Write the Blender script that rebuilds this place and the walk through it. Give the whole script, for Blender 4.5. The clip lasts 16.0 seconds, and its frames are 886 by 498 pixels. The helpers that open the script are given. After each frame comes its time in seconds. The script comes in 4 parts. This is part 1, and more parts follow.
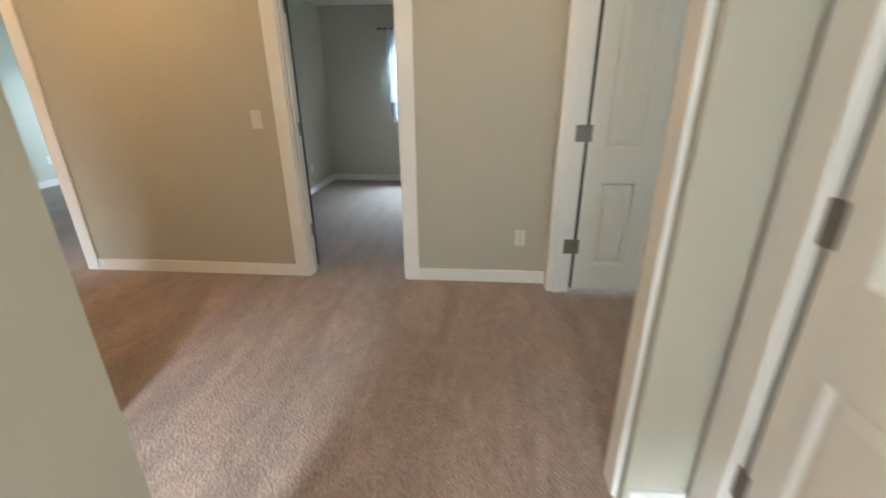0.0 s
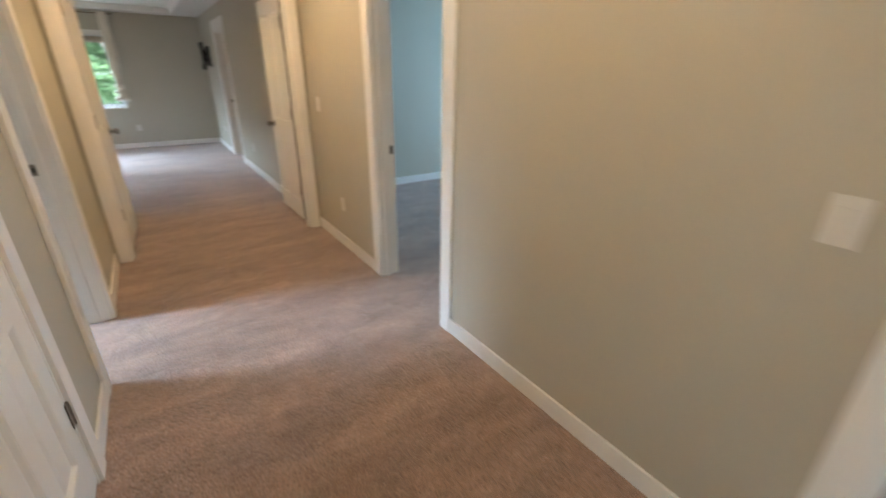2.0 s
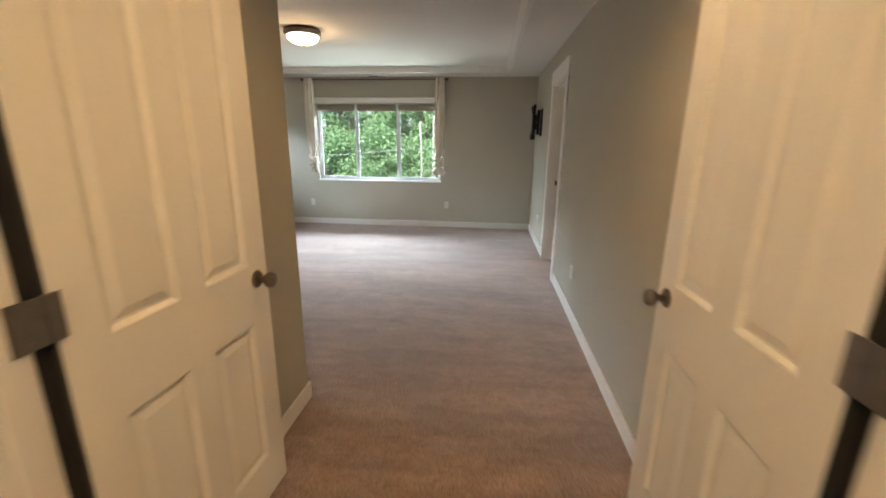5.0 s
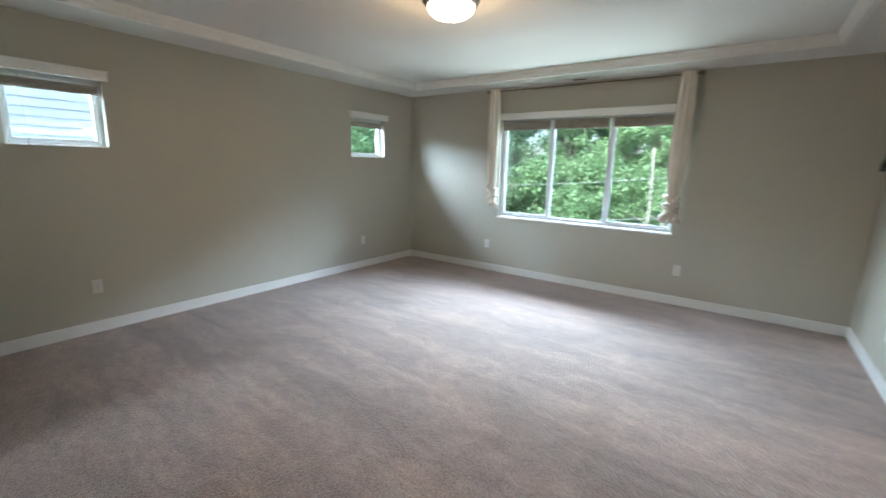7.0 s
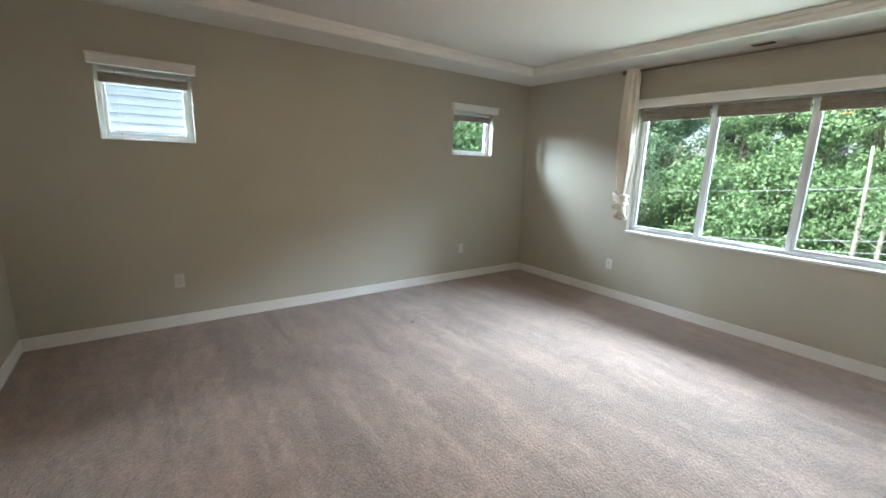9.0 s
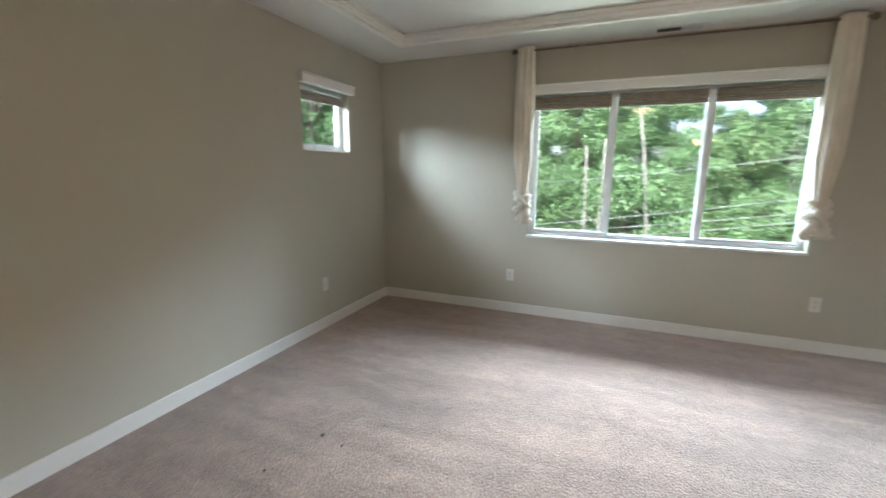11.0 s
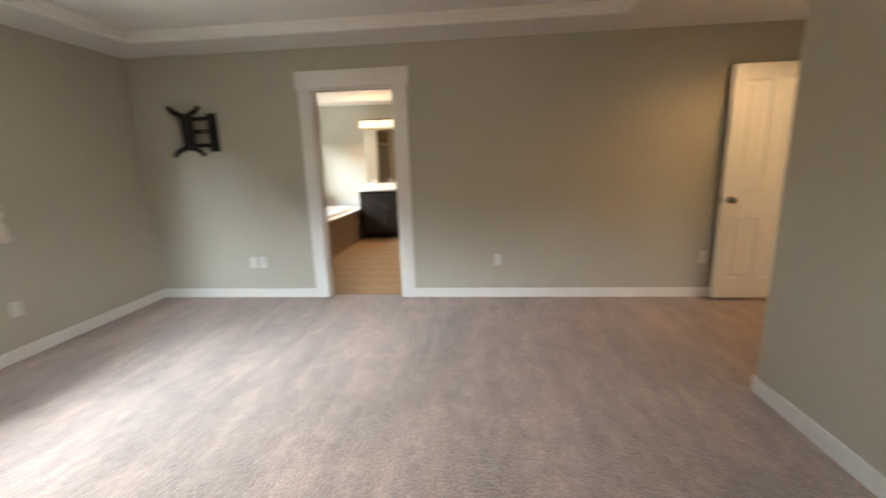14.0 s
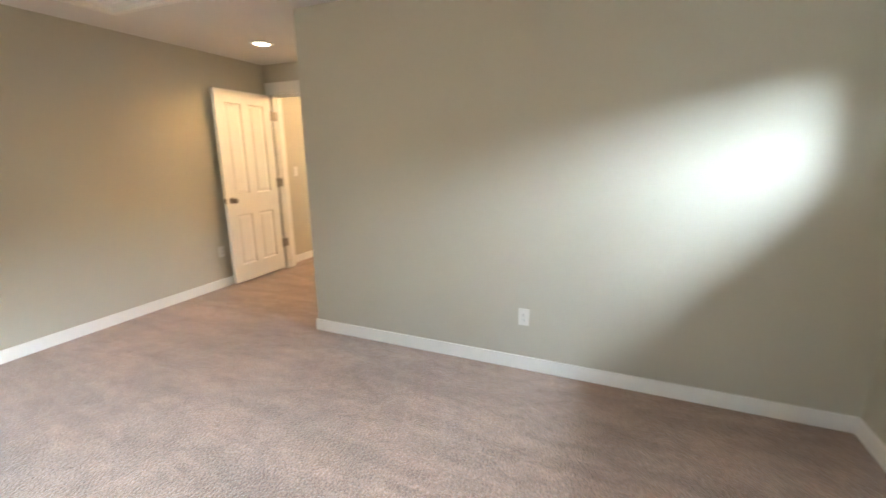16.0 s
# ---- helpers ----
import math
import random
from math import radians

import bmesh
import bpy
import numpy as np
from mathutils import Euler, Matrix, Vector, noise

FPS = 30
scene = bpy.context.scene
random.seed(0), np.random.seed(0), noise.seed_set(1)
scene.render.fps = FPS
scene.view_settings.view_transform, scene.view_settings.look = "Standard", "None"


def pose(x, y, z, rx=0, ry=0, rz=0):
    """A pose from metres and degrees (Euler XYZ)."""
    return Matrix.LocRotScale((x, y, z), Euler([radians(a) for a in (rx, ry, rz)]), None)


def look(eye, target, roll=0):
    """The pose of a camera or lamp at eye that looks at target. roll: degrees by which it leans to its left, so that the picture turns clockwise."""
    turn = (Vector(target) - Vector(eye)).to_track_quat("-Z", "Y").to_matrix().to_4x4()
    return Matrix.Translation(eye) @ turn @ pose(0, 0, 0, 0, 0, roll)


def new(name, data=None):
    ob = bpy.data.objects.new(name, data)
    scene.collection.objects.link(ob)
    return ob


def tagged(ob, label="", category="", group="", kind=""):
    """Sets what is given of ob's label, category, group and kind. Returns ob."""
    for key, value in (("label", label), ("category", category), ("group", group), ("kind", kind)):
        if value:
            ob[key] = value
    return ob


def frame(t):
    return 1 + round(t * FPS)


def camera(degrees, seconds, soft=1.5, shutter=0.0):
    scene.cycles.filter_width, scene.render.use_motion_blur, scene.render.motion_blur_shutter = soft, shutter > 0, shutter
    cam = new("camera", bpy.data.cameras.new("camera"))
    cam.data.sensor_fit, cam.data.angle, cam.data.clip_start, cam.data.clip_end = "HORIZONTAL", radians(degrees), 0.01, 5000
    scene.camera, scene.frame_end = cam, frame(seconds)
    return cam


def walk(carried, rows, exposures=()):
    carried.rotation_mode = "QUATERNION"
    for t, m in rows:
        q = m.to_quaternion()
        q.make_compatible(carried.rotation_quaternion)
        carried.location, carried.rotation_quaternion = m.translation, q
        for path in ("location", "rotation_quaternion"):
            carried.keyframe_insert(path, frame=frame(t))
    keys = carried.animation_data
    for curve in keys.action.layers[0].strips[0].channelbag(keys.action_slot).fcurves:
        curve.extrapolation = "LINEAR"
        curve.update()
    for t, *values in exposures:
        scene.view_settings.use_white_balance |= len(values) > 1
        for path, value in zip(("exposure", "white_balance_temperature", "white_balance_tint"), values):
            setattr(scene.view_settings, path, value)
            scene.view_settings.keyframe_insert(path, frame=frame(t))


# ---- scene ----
cam = camera(93.9, 16.0, soft=1.6, shutter=0.5)
PATH = [
    (0, (0.68, -0.073, 1.336), (0.52, 1.784, 0.611), -0.3),
    (0.5, (0.469, 0.353, 1.355), (0.086, 2.183, 0.645), -0.0),
    (1, (0.233, 0.83, 1.403), (-0.537, 2.507, 0.633), 0.2),
    (1.5, (-0.16, 1.19, 1.389), (-1.353, 2.596, 0.616), 0.1),
    (2, (-0.599, 1.47, 1.443), (-2.111, 2.519, 0.661), 0.7),
    (2.5, (-1.171, 1.672, 1.461), (-2.885, 2.335, 0.672), 0.8),
    (3, (-1.739, 1.845, 1.47), (-3.552, 2.177, 0.693), 0.9),
    (3.5, (-2.381, 1.945, 1.499), (-4.237, 2.047, 0.762), 1.1),
    (4, (-2.944, 1.974, 1.542), (-4.832, 1.946, 0.884), 1.3),
    (4.2, (-3.163, 1.999, 1.52), (-5.064, 1.944, 0.9), 1.4),
    (6.3, (-5.509, 1.909, 1.367), (-7.338, 1.199, 0.979), 1.0),
    (6.5, (-5.699, 1.877, 1.371), (-7.47, 1.034, 0.98), 1.2),
    (7, (-6.04, 1.792, 1.422), (-7.634, 0.651, 1.025), 1.4),
    (7.5, (-6.339, 1.786, 1.424), (-7.712, 0.387, 1.028), 1.7),
    (8, (-6.584, 1.827, 1.44), (-7.764, 0.265, 1.033), 1.9),
    (8.2, (-6.64, 1.829, 1.449), (-7.771, 0.231, 1.039), 2.0),
    (10.3, (-7.078, 0.399, 1.318), (-8.558, -0.896, 0.955), 1.1),
    (10.5, (-7.077, 0.233, 1.34), (-8.666, -0.926, 0.977), 1.0),
    (11, (-7.167, -0.142, 1.353), (-8.985, -0.887, 0.98), 0.4),
    (11.5, (-7.235, -0.485, 1.405), (-9.186, -0.696, 1.017), -0.2),
    (12, (-7.268, -0.747, 1.42), (-9.192, -0.363, 1.031), -0.7),
    (12.5, (-7.489, -0.999, 1.459), (-9.183, -0.02, 1.044), -0.9),
    (13, (-7.578, -1.217, 1.427), (-8.864, 0.261, 1.025), -1.3),
    (13.5, (-7.543, -1.28, 1.453), (-8.329, 0.508, 1.024), -1.7),
    (14, (-7.601, -1.262, 1.339), (-7.786, 0.686, 0.925), -1.8),
    (14.5, (-7.741, -1.247, 1.357), (-7.259, 0.644, 0.917), -1.9),
    (15, (-7.943, -1.323, 1.36), (-6.858, 0.294, 0.904), -1.6),
    (15.5, (-8.224, -1.278, 1.38), (-6.694, -0.078, 0.91), -1.0),
    (16, (-8.585, -1.157, 1.425), (-6.792, -0.399, 0.965), -0.4),
]
EXPOSURES = [(0, 2.4, 6300, 10), (0.6, 2.45, 5800, 9), (1.5, 2.4, 5100, 7), (2.0, 2.5, 5500, 8), (3.0, 2.15, 5300, 6), (3.5, 2.1, 5700, 7), (4.2, 2.25, 6400, 10), (6.3, 2.5, 5400, 5),
             (8.2, 2.45, 5800, 6), (10.5, 2.3, 6000, 8), (12.5, 2.32, 5900, 8), (13.5, 2.32, 6400, 10), (14.5, 2.85, 6300, 10), (15, 3.05, 6300, 10), (16, 3.4, 6000, 8)]
walk(cam, [(t, look(eye, target, roll)) for t, eye, target, roll in PATH], EXPOSURES)

SKY = 0.15
WEST_SKY, WEST_GROUND, SOUTH_SKY = 980, 75, 1450
CARPET = (0.270, 0.185, 0.145)
WALL = (0.475, 0.453, 0.374)
BED_LAMP, VEST_LAMP, HALL_LAMP = 2.0, 6.5, 1.2

# ---- light ----
world = bpy.data.worlds.new("sky")
scene.world = world
world.use_nodes = True
_n, _l = world.node_tree.nodes, world.node_tree.links
_sky = _n.new("ShaderNodeTexSky")
_sky.sky_type, _sky.sun_disc = "NISHITA", False
_sky.sun_elevation, _sky.sun_rotation = radians(47), radians(97)
_sky.air_density, _sky.dust_density, _sky.ozone_density = 1.0, 4.0, 1.0
_l.new(_sky.outputs[0], _n["Background"].inputs[0])
_n["Background"].inputs[1].default_value = SKY


def lamp(name, kind, m, power, colour, **more):
    data = bpy.data.lights.new(name, kind)
    data.energy, data.color = power, colour
    for key, value in more.items():
        if key == "size":
            data.size = value
        elif key == "size_y":
            data.shape, data.size_y = "RECTANGLE", value
        elif key == "radius":
            data.shadow_soft_size = value
        elif key == "angle":
            data.angle = value
        elif key == "spot":
            data.spot_size, data.spot_blend = radians(value), 0.7
    ob = new(name, data)
    ob.matrix_world = m
    return ob


lamp("sun", "SUN", look((20, -2.5, 22), (0, 0, 0)), 1.5, (1.0, 0.96, 0.9), angle=radians(12))
DAY = (0.80, 0.92, 1.0)
COOL = (0.60, 0.84, 1.0)
WARM = (1.0, 0.575, 0.23)
BATH_WARM = (1.0, 0.62, 0.30)
# area lamps added as sky light, in side-room openings and unseen outdoors
lamp("south_room_window_light", "AREA", look((-4.6, -2.6, 1.5), (-4.2, 0, 1.0)), 7, COOL, size=1.4, size_y=1.1)
lamp("south_room_sky_light", "AREA", look((-5.1, -5.3, 3.25), (-4.2, -1.0, 1.4)), 50, COOL, size=1.3, size_y=0.7)
# weak fill added at an unseen opening in the corridor's south end
lamp("corridor_day_fill", "AREA", look((0.75, -2.6, 1.5), (0.75, 0, 0.9)), 10, DAY, size=0.8, size_y=1.0)
lamp("stair_sky_light", "AREA", look((-0.4, -5.7, 3.85), (-0.4, -1.0, 1.2)), 400, DAY, size=2.2, size_y=0.7)
lamp("north_room_window_light", "AREA", look((-4.2, 6.5, 1.5), (-4.0, 3, 1.0)), 10, COOL, size=1.6, size_y=1.1)
# fill added at an unseen north opening to brighten the east room
lamp("east_room_day_fill", "AREA", look((3.2, 6.5, 1.5), (3.0, 3, 1.0)), 40, COOL, size=2.0, size_y=1.2)
lamp("bath_window_light", "AREA", look((-11.2, 5.3, 1.6), (-9, 5.2, 1.2)), 3.5, DAY, size=1.2, size_y=0.8)
# unseen panel added outside, standing in for sky over the trees
lamp("west_sky_fill", "AREA", look((-15.8, 0.18, 4.75), (-9.6, 0.18, 0.9)), WEST_SKY, DAY, size=11.0, size_y=1.9)
# unseen panel added below the sill, standing in for ground bounce
lamp("west_ground_fill", "AREA", look((-14.5, 0.18, -1.6), (-9.0, 0.18, 1.6)), WEST_GROUND, (0.93, 1.0, 0.9), size=6.0, size_y=1.3)
# unseen strip added outside, standing in for sky between roof and eaves
lamp("south_sky_fill", "AREA", look((-8.4, -5.7, 3.75), (-8.4, -2.4, 2.3)), SOUTH_SKY, DAY, size=10.5, size_y=2.6)
lamp("blue_room_sky_light", "AREA", look((0.1, 7.8, 3.3), (0.0, 5.0, 0.4)), 240, COOL, size=2.0, size_y=1.2)

# ---- materials ----
MATS = {}


def mat(name, colour, rough=0.6, metal=0.0, var=0.06, scale=3.0, grain=0.0, grain_scale=200.0, bump=0.0,
        emit=None, emit_power=0.0, island=0.0, sheen=0.0, transmission=0.0, ior=1.45, coat=0.0):
    """A principled material with two scales of variation, and fine relief."""
    m = bpy.data.materials.new(name)
    m.use_nodes = True
    nt = m.node_tree
    b = nt.nodes["Principled BSDF"]
    b.inputs["Roughness"].default_value, b.inputs["Metallic"].default_value = rough, metal
    b.inputs["IOR"].default_value = ior
    b.inputs["Sheen Weight"].default_value = sheen
    b.inputs["Transmission Weight"].default_value = transmission
    b.inputs["Coat Weight"].default_value = coat
    geo = nt.nodes.new("ShaderNodeTexCoord")
    out = None
    rgb = nt.nodes.new("ShaderNodeRGB")
    rgb.outputs[0].default_value = (*colour, 1)
    out = rgb.outputs[0]

    def vary(source, amount, low=0.3, high=0.7):
        nonlocal out
        ramp = nt.nodes.new("ShaderNodeMapRange")
        ramp.inputs[1].default_value, ramp.inputs[2].default_value = low, high
        ramp.inputs[3].default_value, ramp.inputs[4].default_value = 1 - amount, 1 + amount
        nt.links.new(source, ramp.inputs[0])
        mix = nt.nodes.new("ShaderNodeMix")
        mix.data_type, mix.blend_type = "RGBA", "MULTIPLY"
        mix.inputs[0].default_value = 1
        nt.links.new(out, mix.inputs[6])
        nt.links.new(ramp.outputs[0], mix.inputs[7])
        out = mix.outputs[2]

    if var:
        n1 = nt.nodes.new("ShaderNodeTexNoise")
        n1.inputs["Scale"].default_value, n1.inputs["Detail"].default_value = scale, 4
        nt.links.new(geo.outputs["Object"], n1.inputs["Vector"])
        vary(n1.outputs[0], var)
    if island:
        g = nt.nodes.new("ShaderNodeNewGeometry")
        vary(g.outputs["Random Per Island"], island, 0, 1)
    if grain or bump:
        n2 = nt.nodes.new("ShaderNodeTexNoise")
        n2.inputs["Scale"].default_value, n2.inputs["Detail"].default_value = grain_scale, 3
        nt.links.new(geo.outputs["Object"], n2.inputs["Vector"])
        if grain:
            vary(n2.outputs[0], grain)
        if bump:
            bp = nt.nodes.new("ShaderNodeBump")
            bp.inputs["Strength"].default_value, bp.inputs["Distance"].default_value = min(1, bump), 0.004
            nt.links.new(n2.outputs[0], bp.inputs["Height"])
            nt.links.new(bp.outputs[0], b.inputs["Normal"])
    nt.links.new(out, b.inputs["Base Color"])
    if emit:
        b.inputs["Emission Color"].default_value = (*emit, 1)
        b.inputs["Emission Strength"].default_value = emit_power
    MATS[name] = m
    return m


def carpet_material():
    """Cut-pile carpet: tufts, brushed streaks and trodden patches."""
    m = mat("carpet", CARPET, rough=0.95, var=0.0, grain=0.0, sheen=0.48)
    nt = m.node_tree
    b = nt.nodes["Principled BSDF"]
    co = nt.nodes.new("ShaderNodeTexCoord")
    rgb = [n for n in nt.nodes if n.type == "RGB"][0]
    out = rgb.outputs[0]

    def layer(scale, amount, stretch=(1, 1, 1), turn=0, detail=4, low=0.35, high=0.65, distort=0.0):
        nonlocal out
        mp = nt.nodes.new("ShaderNodeMapping")
        mp.inputs["Scale"].default_value, mp.inputs["Rotation"].default_value = stretch, (0, 0, radians(turn))
        nt.links.new(co.outputs["Object"], mp.inputs[0])
        n = nt.nodes.new("ShaderNodeTexNoise")
        n.inputs["Scale"].default_value, n.inputs["Detail"].default_value = scale, detail
        n.inputs["Distortion"].default_value = distort
        nt.links.new(mp.outputs[0], n.inputs["Vector"])
        r = nt.nodes.new("ShaderNodeMapRange")
        r.inputs[1].default_value, r.inputs[2].default_value = low, high
        r.inputs[3].default_value, r.inputs[4].default_value = 1 - amount, 1 + amount
        nt.links.new(n.outputs[0], r.inputs[0])
        mix = nt.nodes.new("ShaderNodeMix")
        mix.data_type, mix.blend_type = "RGBA", "MULTIPLY"
        mix.inputs[0].default_value = 1
        nt.links.new(out, mix.inputs[6])
        nt.links.new(r.outputs[0], mix.inputs[7])
        out = mix.outputs[2]
        return n

    layer(1.5, 0.13, (1, 0.5, 1), 28, 6, distort=1.2)
    layer(5.0, 0.13, (1, 0.16, 1), -14, 6, low=0.40, high=0.60, distort=0.7)
    layer(14, 0.12, (1, 0.5, 1), 20, 5, low=0.38, high=0.62, distort=0.9)
    layer(40, 0.10, detail=3, distort=0.5)
    tuft = layer(85, 0.28, detail=3, low=0.33, high=0.62)
    layer(210, 0.26, detail=2, low=0.3, high=0.6)
    bp = nt.nodes.new("ShaderNodeBump")
    bp.inputs["Strength"].default_value, bp.inputs["Distance"].default_value = 1.0, 0.014
    nt.links.new(tuft.outputs[0], bp.inputs["Height"])
    nt.links.new(bp.outputs[0], b.inputs["Normal"])
    nt.links.new(out, b.inputs["Base Color"])
    return m


carpet = carpet_material()
paint = mat("wall_paint", WALL, rough=0.7, var=0.025, scale=1.3, grain=0.012, grain_scale=160, bump=0.12)
white_ceiling = mat("ceiling_paint", (0.74, 0.73, 0.70), rough=0.85, var=0.02, scale=1.1, grain=0.015, grain_scale=120, bump=0.2)
trim_white = mat("trim_paint", (0.80, 0.79, 0.76), rough=0.38, var=0.02, scale=4, grain=0.01, grain_scale=90, bump=0.03)
door_white = mat("door_paint", (0.80, 0.79, 0.75), rough=0.36, var=0.02, scale=3, grain=0.01, grain_scale=70, bump=0.05)
vinyl = mat("window_vinyl", (0.70, 0.72, 0.72), rough=0.35, var=0.02, scale=8)
plastic = mat("white_plastic", (0.68, 0.67, 0.63), rough=0.3, var=0.01)
# near-black for slots, holes, lint and the hinge-gap shade strips
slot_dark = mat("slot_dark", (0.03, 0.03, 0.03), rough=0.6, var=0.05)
nickel = mat("brushed_nickel", (0.24, 0.215, 0.185), rough=0.4, metal=1.0, var=0.08, scale=40, grain=0.05, grain_scale=300)
rod_metal = mat("rod_bronze", (0.20, 0.16, 0.12), rough=0.35, metal=0.9, var=0.1, scale=30)
black_steel = mat("black_steel", (0.015, 0.015, 0.016), rough=0.45, metal=0.3, var=0.15, scale=30)
curtain_cloth = mat("curtain_linen", (0.72, 0.66, 0.56), rough=0.9, var=0.06, scale=9, grain=0.05, grain_scale=350, bump=0.25, sheen=0.2)
sheer_cloth = mat("sheer_cloth", (0.80, 0.83, 0.86), rough=0.9, var=0.05, scale=9, grain=0.03, grain_scale=350, transmission=0.25)
shade_cloth = mat("woven_shade", (0.30, 0.26, 0.21), rough=0.9, var=0.15, scale=14, grain=0.2, grain_scale=180, bump=0.4)
glow_bowl = mat("lit_glass_bowl", (0.9, 0.85, 0.75), rough=0.4, var=0.02, emit=(1.0, 0.80, 0.50), emit_power=2.0)
glow_lens = mat("lit_lens", (0.9, 0.88, 0.8), rough=0.5, var=0.02, emit=(1.0, 0.83, 0.60), emit_power=2.0)
glow_shade = mat("lit_glass_shade", (0.9, 0.85, 0.75), rough=0.4, var=0.02, emit=(1.0, 0.70, 0.38), emit_power=0.32)
espresso = mat("espresso_wood", (0.020, 0.014, 0.011), rough=0.4, var=0.3, scale=6, grain=0.2, grain_scale=60, bump=0.08)
stone_top = mat("countertop_stone", (0.66, 0.62, 0.56), rough=0.25, var=0.1, scale=20, grain=0.15, grain_scale=120)
acrylic = mat("tub_acrylic", (0.85, 0.85, 0.84), rough=0.12, var=0.01, coat=0.4)
tub_tile = mat("deck_tile", (0.33, 0.25, 0.18), rough=0.35, var=0.12, scale=7, grain=0.06, grain_scale=60, bump=0.06)
splash_tile = mat("splash_tile", (0.47, 0.47, 0.45), rough=0.3, var=0.08, scale=8, grain=0.05, grain_scale=60)
grout = mat("grout", (0.255, 0.162, 0.096), rough=0.9, var=0.1, scale=30)
bath_vinyl = mat("bath_floor_tile", (0.27, 0.17, 0.098), rough=0.5, var=0.24, scale=2.4, grain=0.08, grain_scale=45, bump=0.05)
chrome = mat("chrome", (0.8, 0.8, 0.8), rough=0.08, metal=1.0, var=0.0)
siding = mat("lap_siding", (0.20, 0.205, 0.225), rough=0.6, var=0.06, scale=3, grain=0.03, grain_scale=60, bump=0.1)
roofing = mat("roof_shingle", (0.10, 0.10, 0.105), rough=0.9, var=0.25, scale=6, grain=0.2, grain_scale=50, bump=0.5)
bark = mat("bark", (0.13, 0.10, 0.075), rough=0.95, var=0.35, scale=8, grain=0.2, grain_scale=40, bump=0.8)
pale_bark = mat("bleached_bark", (0.24, 0.22, 0.19), rough=0.95, var=0.3, scale=6, grain=0.2, grain_scale=35, bump=0.7)
pole_wood = mat("pole_wood", (0.24, 0.13, 0.08), rough=0.9, var=0.2, scale=7, grain=0.15, grain_scale=50, bump=0.4)
cable_rubber = mat("cable", (0.26, 0.27, 0.27), rough=0.6, var=0.05)
grass_mat = mat("grass", (0.07, 0.11, 0.035), rough=0.95, var=0.35, scale=0.8, grain=0.3, grain_scale=20, bump=0.6)
leaf_mats = [mat("leaves_bright", (0.122, 0.205, 0.085), rough=0.55, var=0.2, scale=0.6, island=0.3),
             mat("leaves_mid", (0.085, 0.155, 0.078), rough=0.55, var=0.25, scale=0.6, island=0.3),
             mat("leaves_dark", (0.070, 0.115, 0.078), rough=0.6, var=0.25, scale=0.6, island=0.3)]
asphalt = mat("asphalt", (0.05, 0.05, 0.052), rough=0.9, var=0.2, scale=2, grain=0.3, grain_scale=80, bump=0.5)


def glass_material():
    """A clear pane that lets straight light through and mirrors a little."""
    m = bpy.data.materials.new("window_glass")
    m.use_nodes = True
    nt = m.node_tree
    nt.nodes.remove(nt.nodes["Principled BSDF"])
    clear, gloss, mix = nt.nodes.new("ShaderNodeBsdfTransparent"), nt.nodes.new("ShaderNodeBsdfGlossy"), nt.nodes.new("ShaderNodeMixShader")
    clear.inputs[0].default_value = (0.95, 0.97, 0.96, 1)
    gloss.inputs["Roughness"].default_value = 0.02
    weight, power, scale = nt.nodes.new("ShaderNodeLayerWeight"), nt.nodes.new("ShaderNodeMath"), nt.nodes.new("ShaderNodeMath")
    power.operation, scale.operation = "POWER", "MULTIPLY_ADD"
    power.inputs[1].default_value = 4.0
    scale.inputs[1].default_value, scale.inputs[2].default_value = 0.6, 0.035
    nt.links.new(weight.outputs["Facing"], power.inputs[0])
    nt.links.new(power.outputs[0], scale.inputs[0])
    nt.links.new(scale.outputs[0], mix.inputs[0])
    nt.links.new(clear.outputs[0], mix.inputs[1])
    nt.links.new(gloss.outputs[0], mix.inputs[2])
    nt.links.new(mix.outputs[0], nt.nodes["Material Output"].inputs[0])
    return m


def mirror_material():
    m = bpy.data.materials.new("mirror_glass")
    m.use_nodes = True
    b = m.node_tree.nodes["Principled BSDF"]
    b.inputs["Base Color"].default_value = (0.85, 0.87, 0.86, 1)
    b.inputs["Metallic"].default_value, b.inputs["Roughness"].default_value = 1.0, 0.02
    return m


glass = glass_material()
mirror_glass = mirror_material()

# ---- mesh helpers ----


def finish(bm, name, material, smooth=False):
    me = bpy.data.meshes.new(name)
    bm.normal_update()
    bm.to_mesh(me)
    bm.free()
    me.materials.append(material)
    if smooth:
        for p in me.polygons:
            p.use_smooth = True
    return me


def part(name, bm, material, parent=None, label="", m=None, smooth=False):
    me = bm if isinstance(bm, bpy.types.Mesh) else finish(bm, name, material, smooth)
    ob = new(name, me)
    if parent:
        ob.parent = parent
    if m is not None:
        ob.matrix_basis = m
    if label:
        ob["label"] = label
    return ob


def thing(name, m, label, category, group="", kind=""):
    ob = new(name)
    ob.empty_display_size = 0.1
    ob.matrix_basis = m
    return tagged(ob, label, category, group, kind)


def box(bm, x0, x1, y0, y1, z0, z1, bevel=0.0, m=None):
    """Adds a box; bevel in metres rounds its edges."""
    made = bmesh.ops.create_cube(bm, size=1.0)["verts"]
    for v in made:
        v.co = Vector((x0 + (v.co.x + .5) * (x1 - x0), y0 + (v.co.y + .5) * (y1 - y0), z0 + (v.co.z + .5) * (z1 - z0)))
        if m is not None:
            v.co = m @ v.co
    if bevel:
        edges = {e for v in made for e in v.link_edges}
        bmesh.ops.bevel(bm, geom=list(edges), offset=bevel, segments=2, affect="EDGES", profile=0.6)
    return bm


def boxm(*a, bevel=0.0, m=None):
    return box(bmesh.new(), *a, bevel=bevel, m=m)


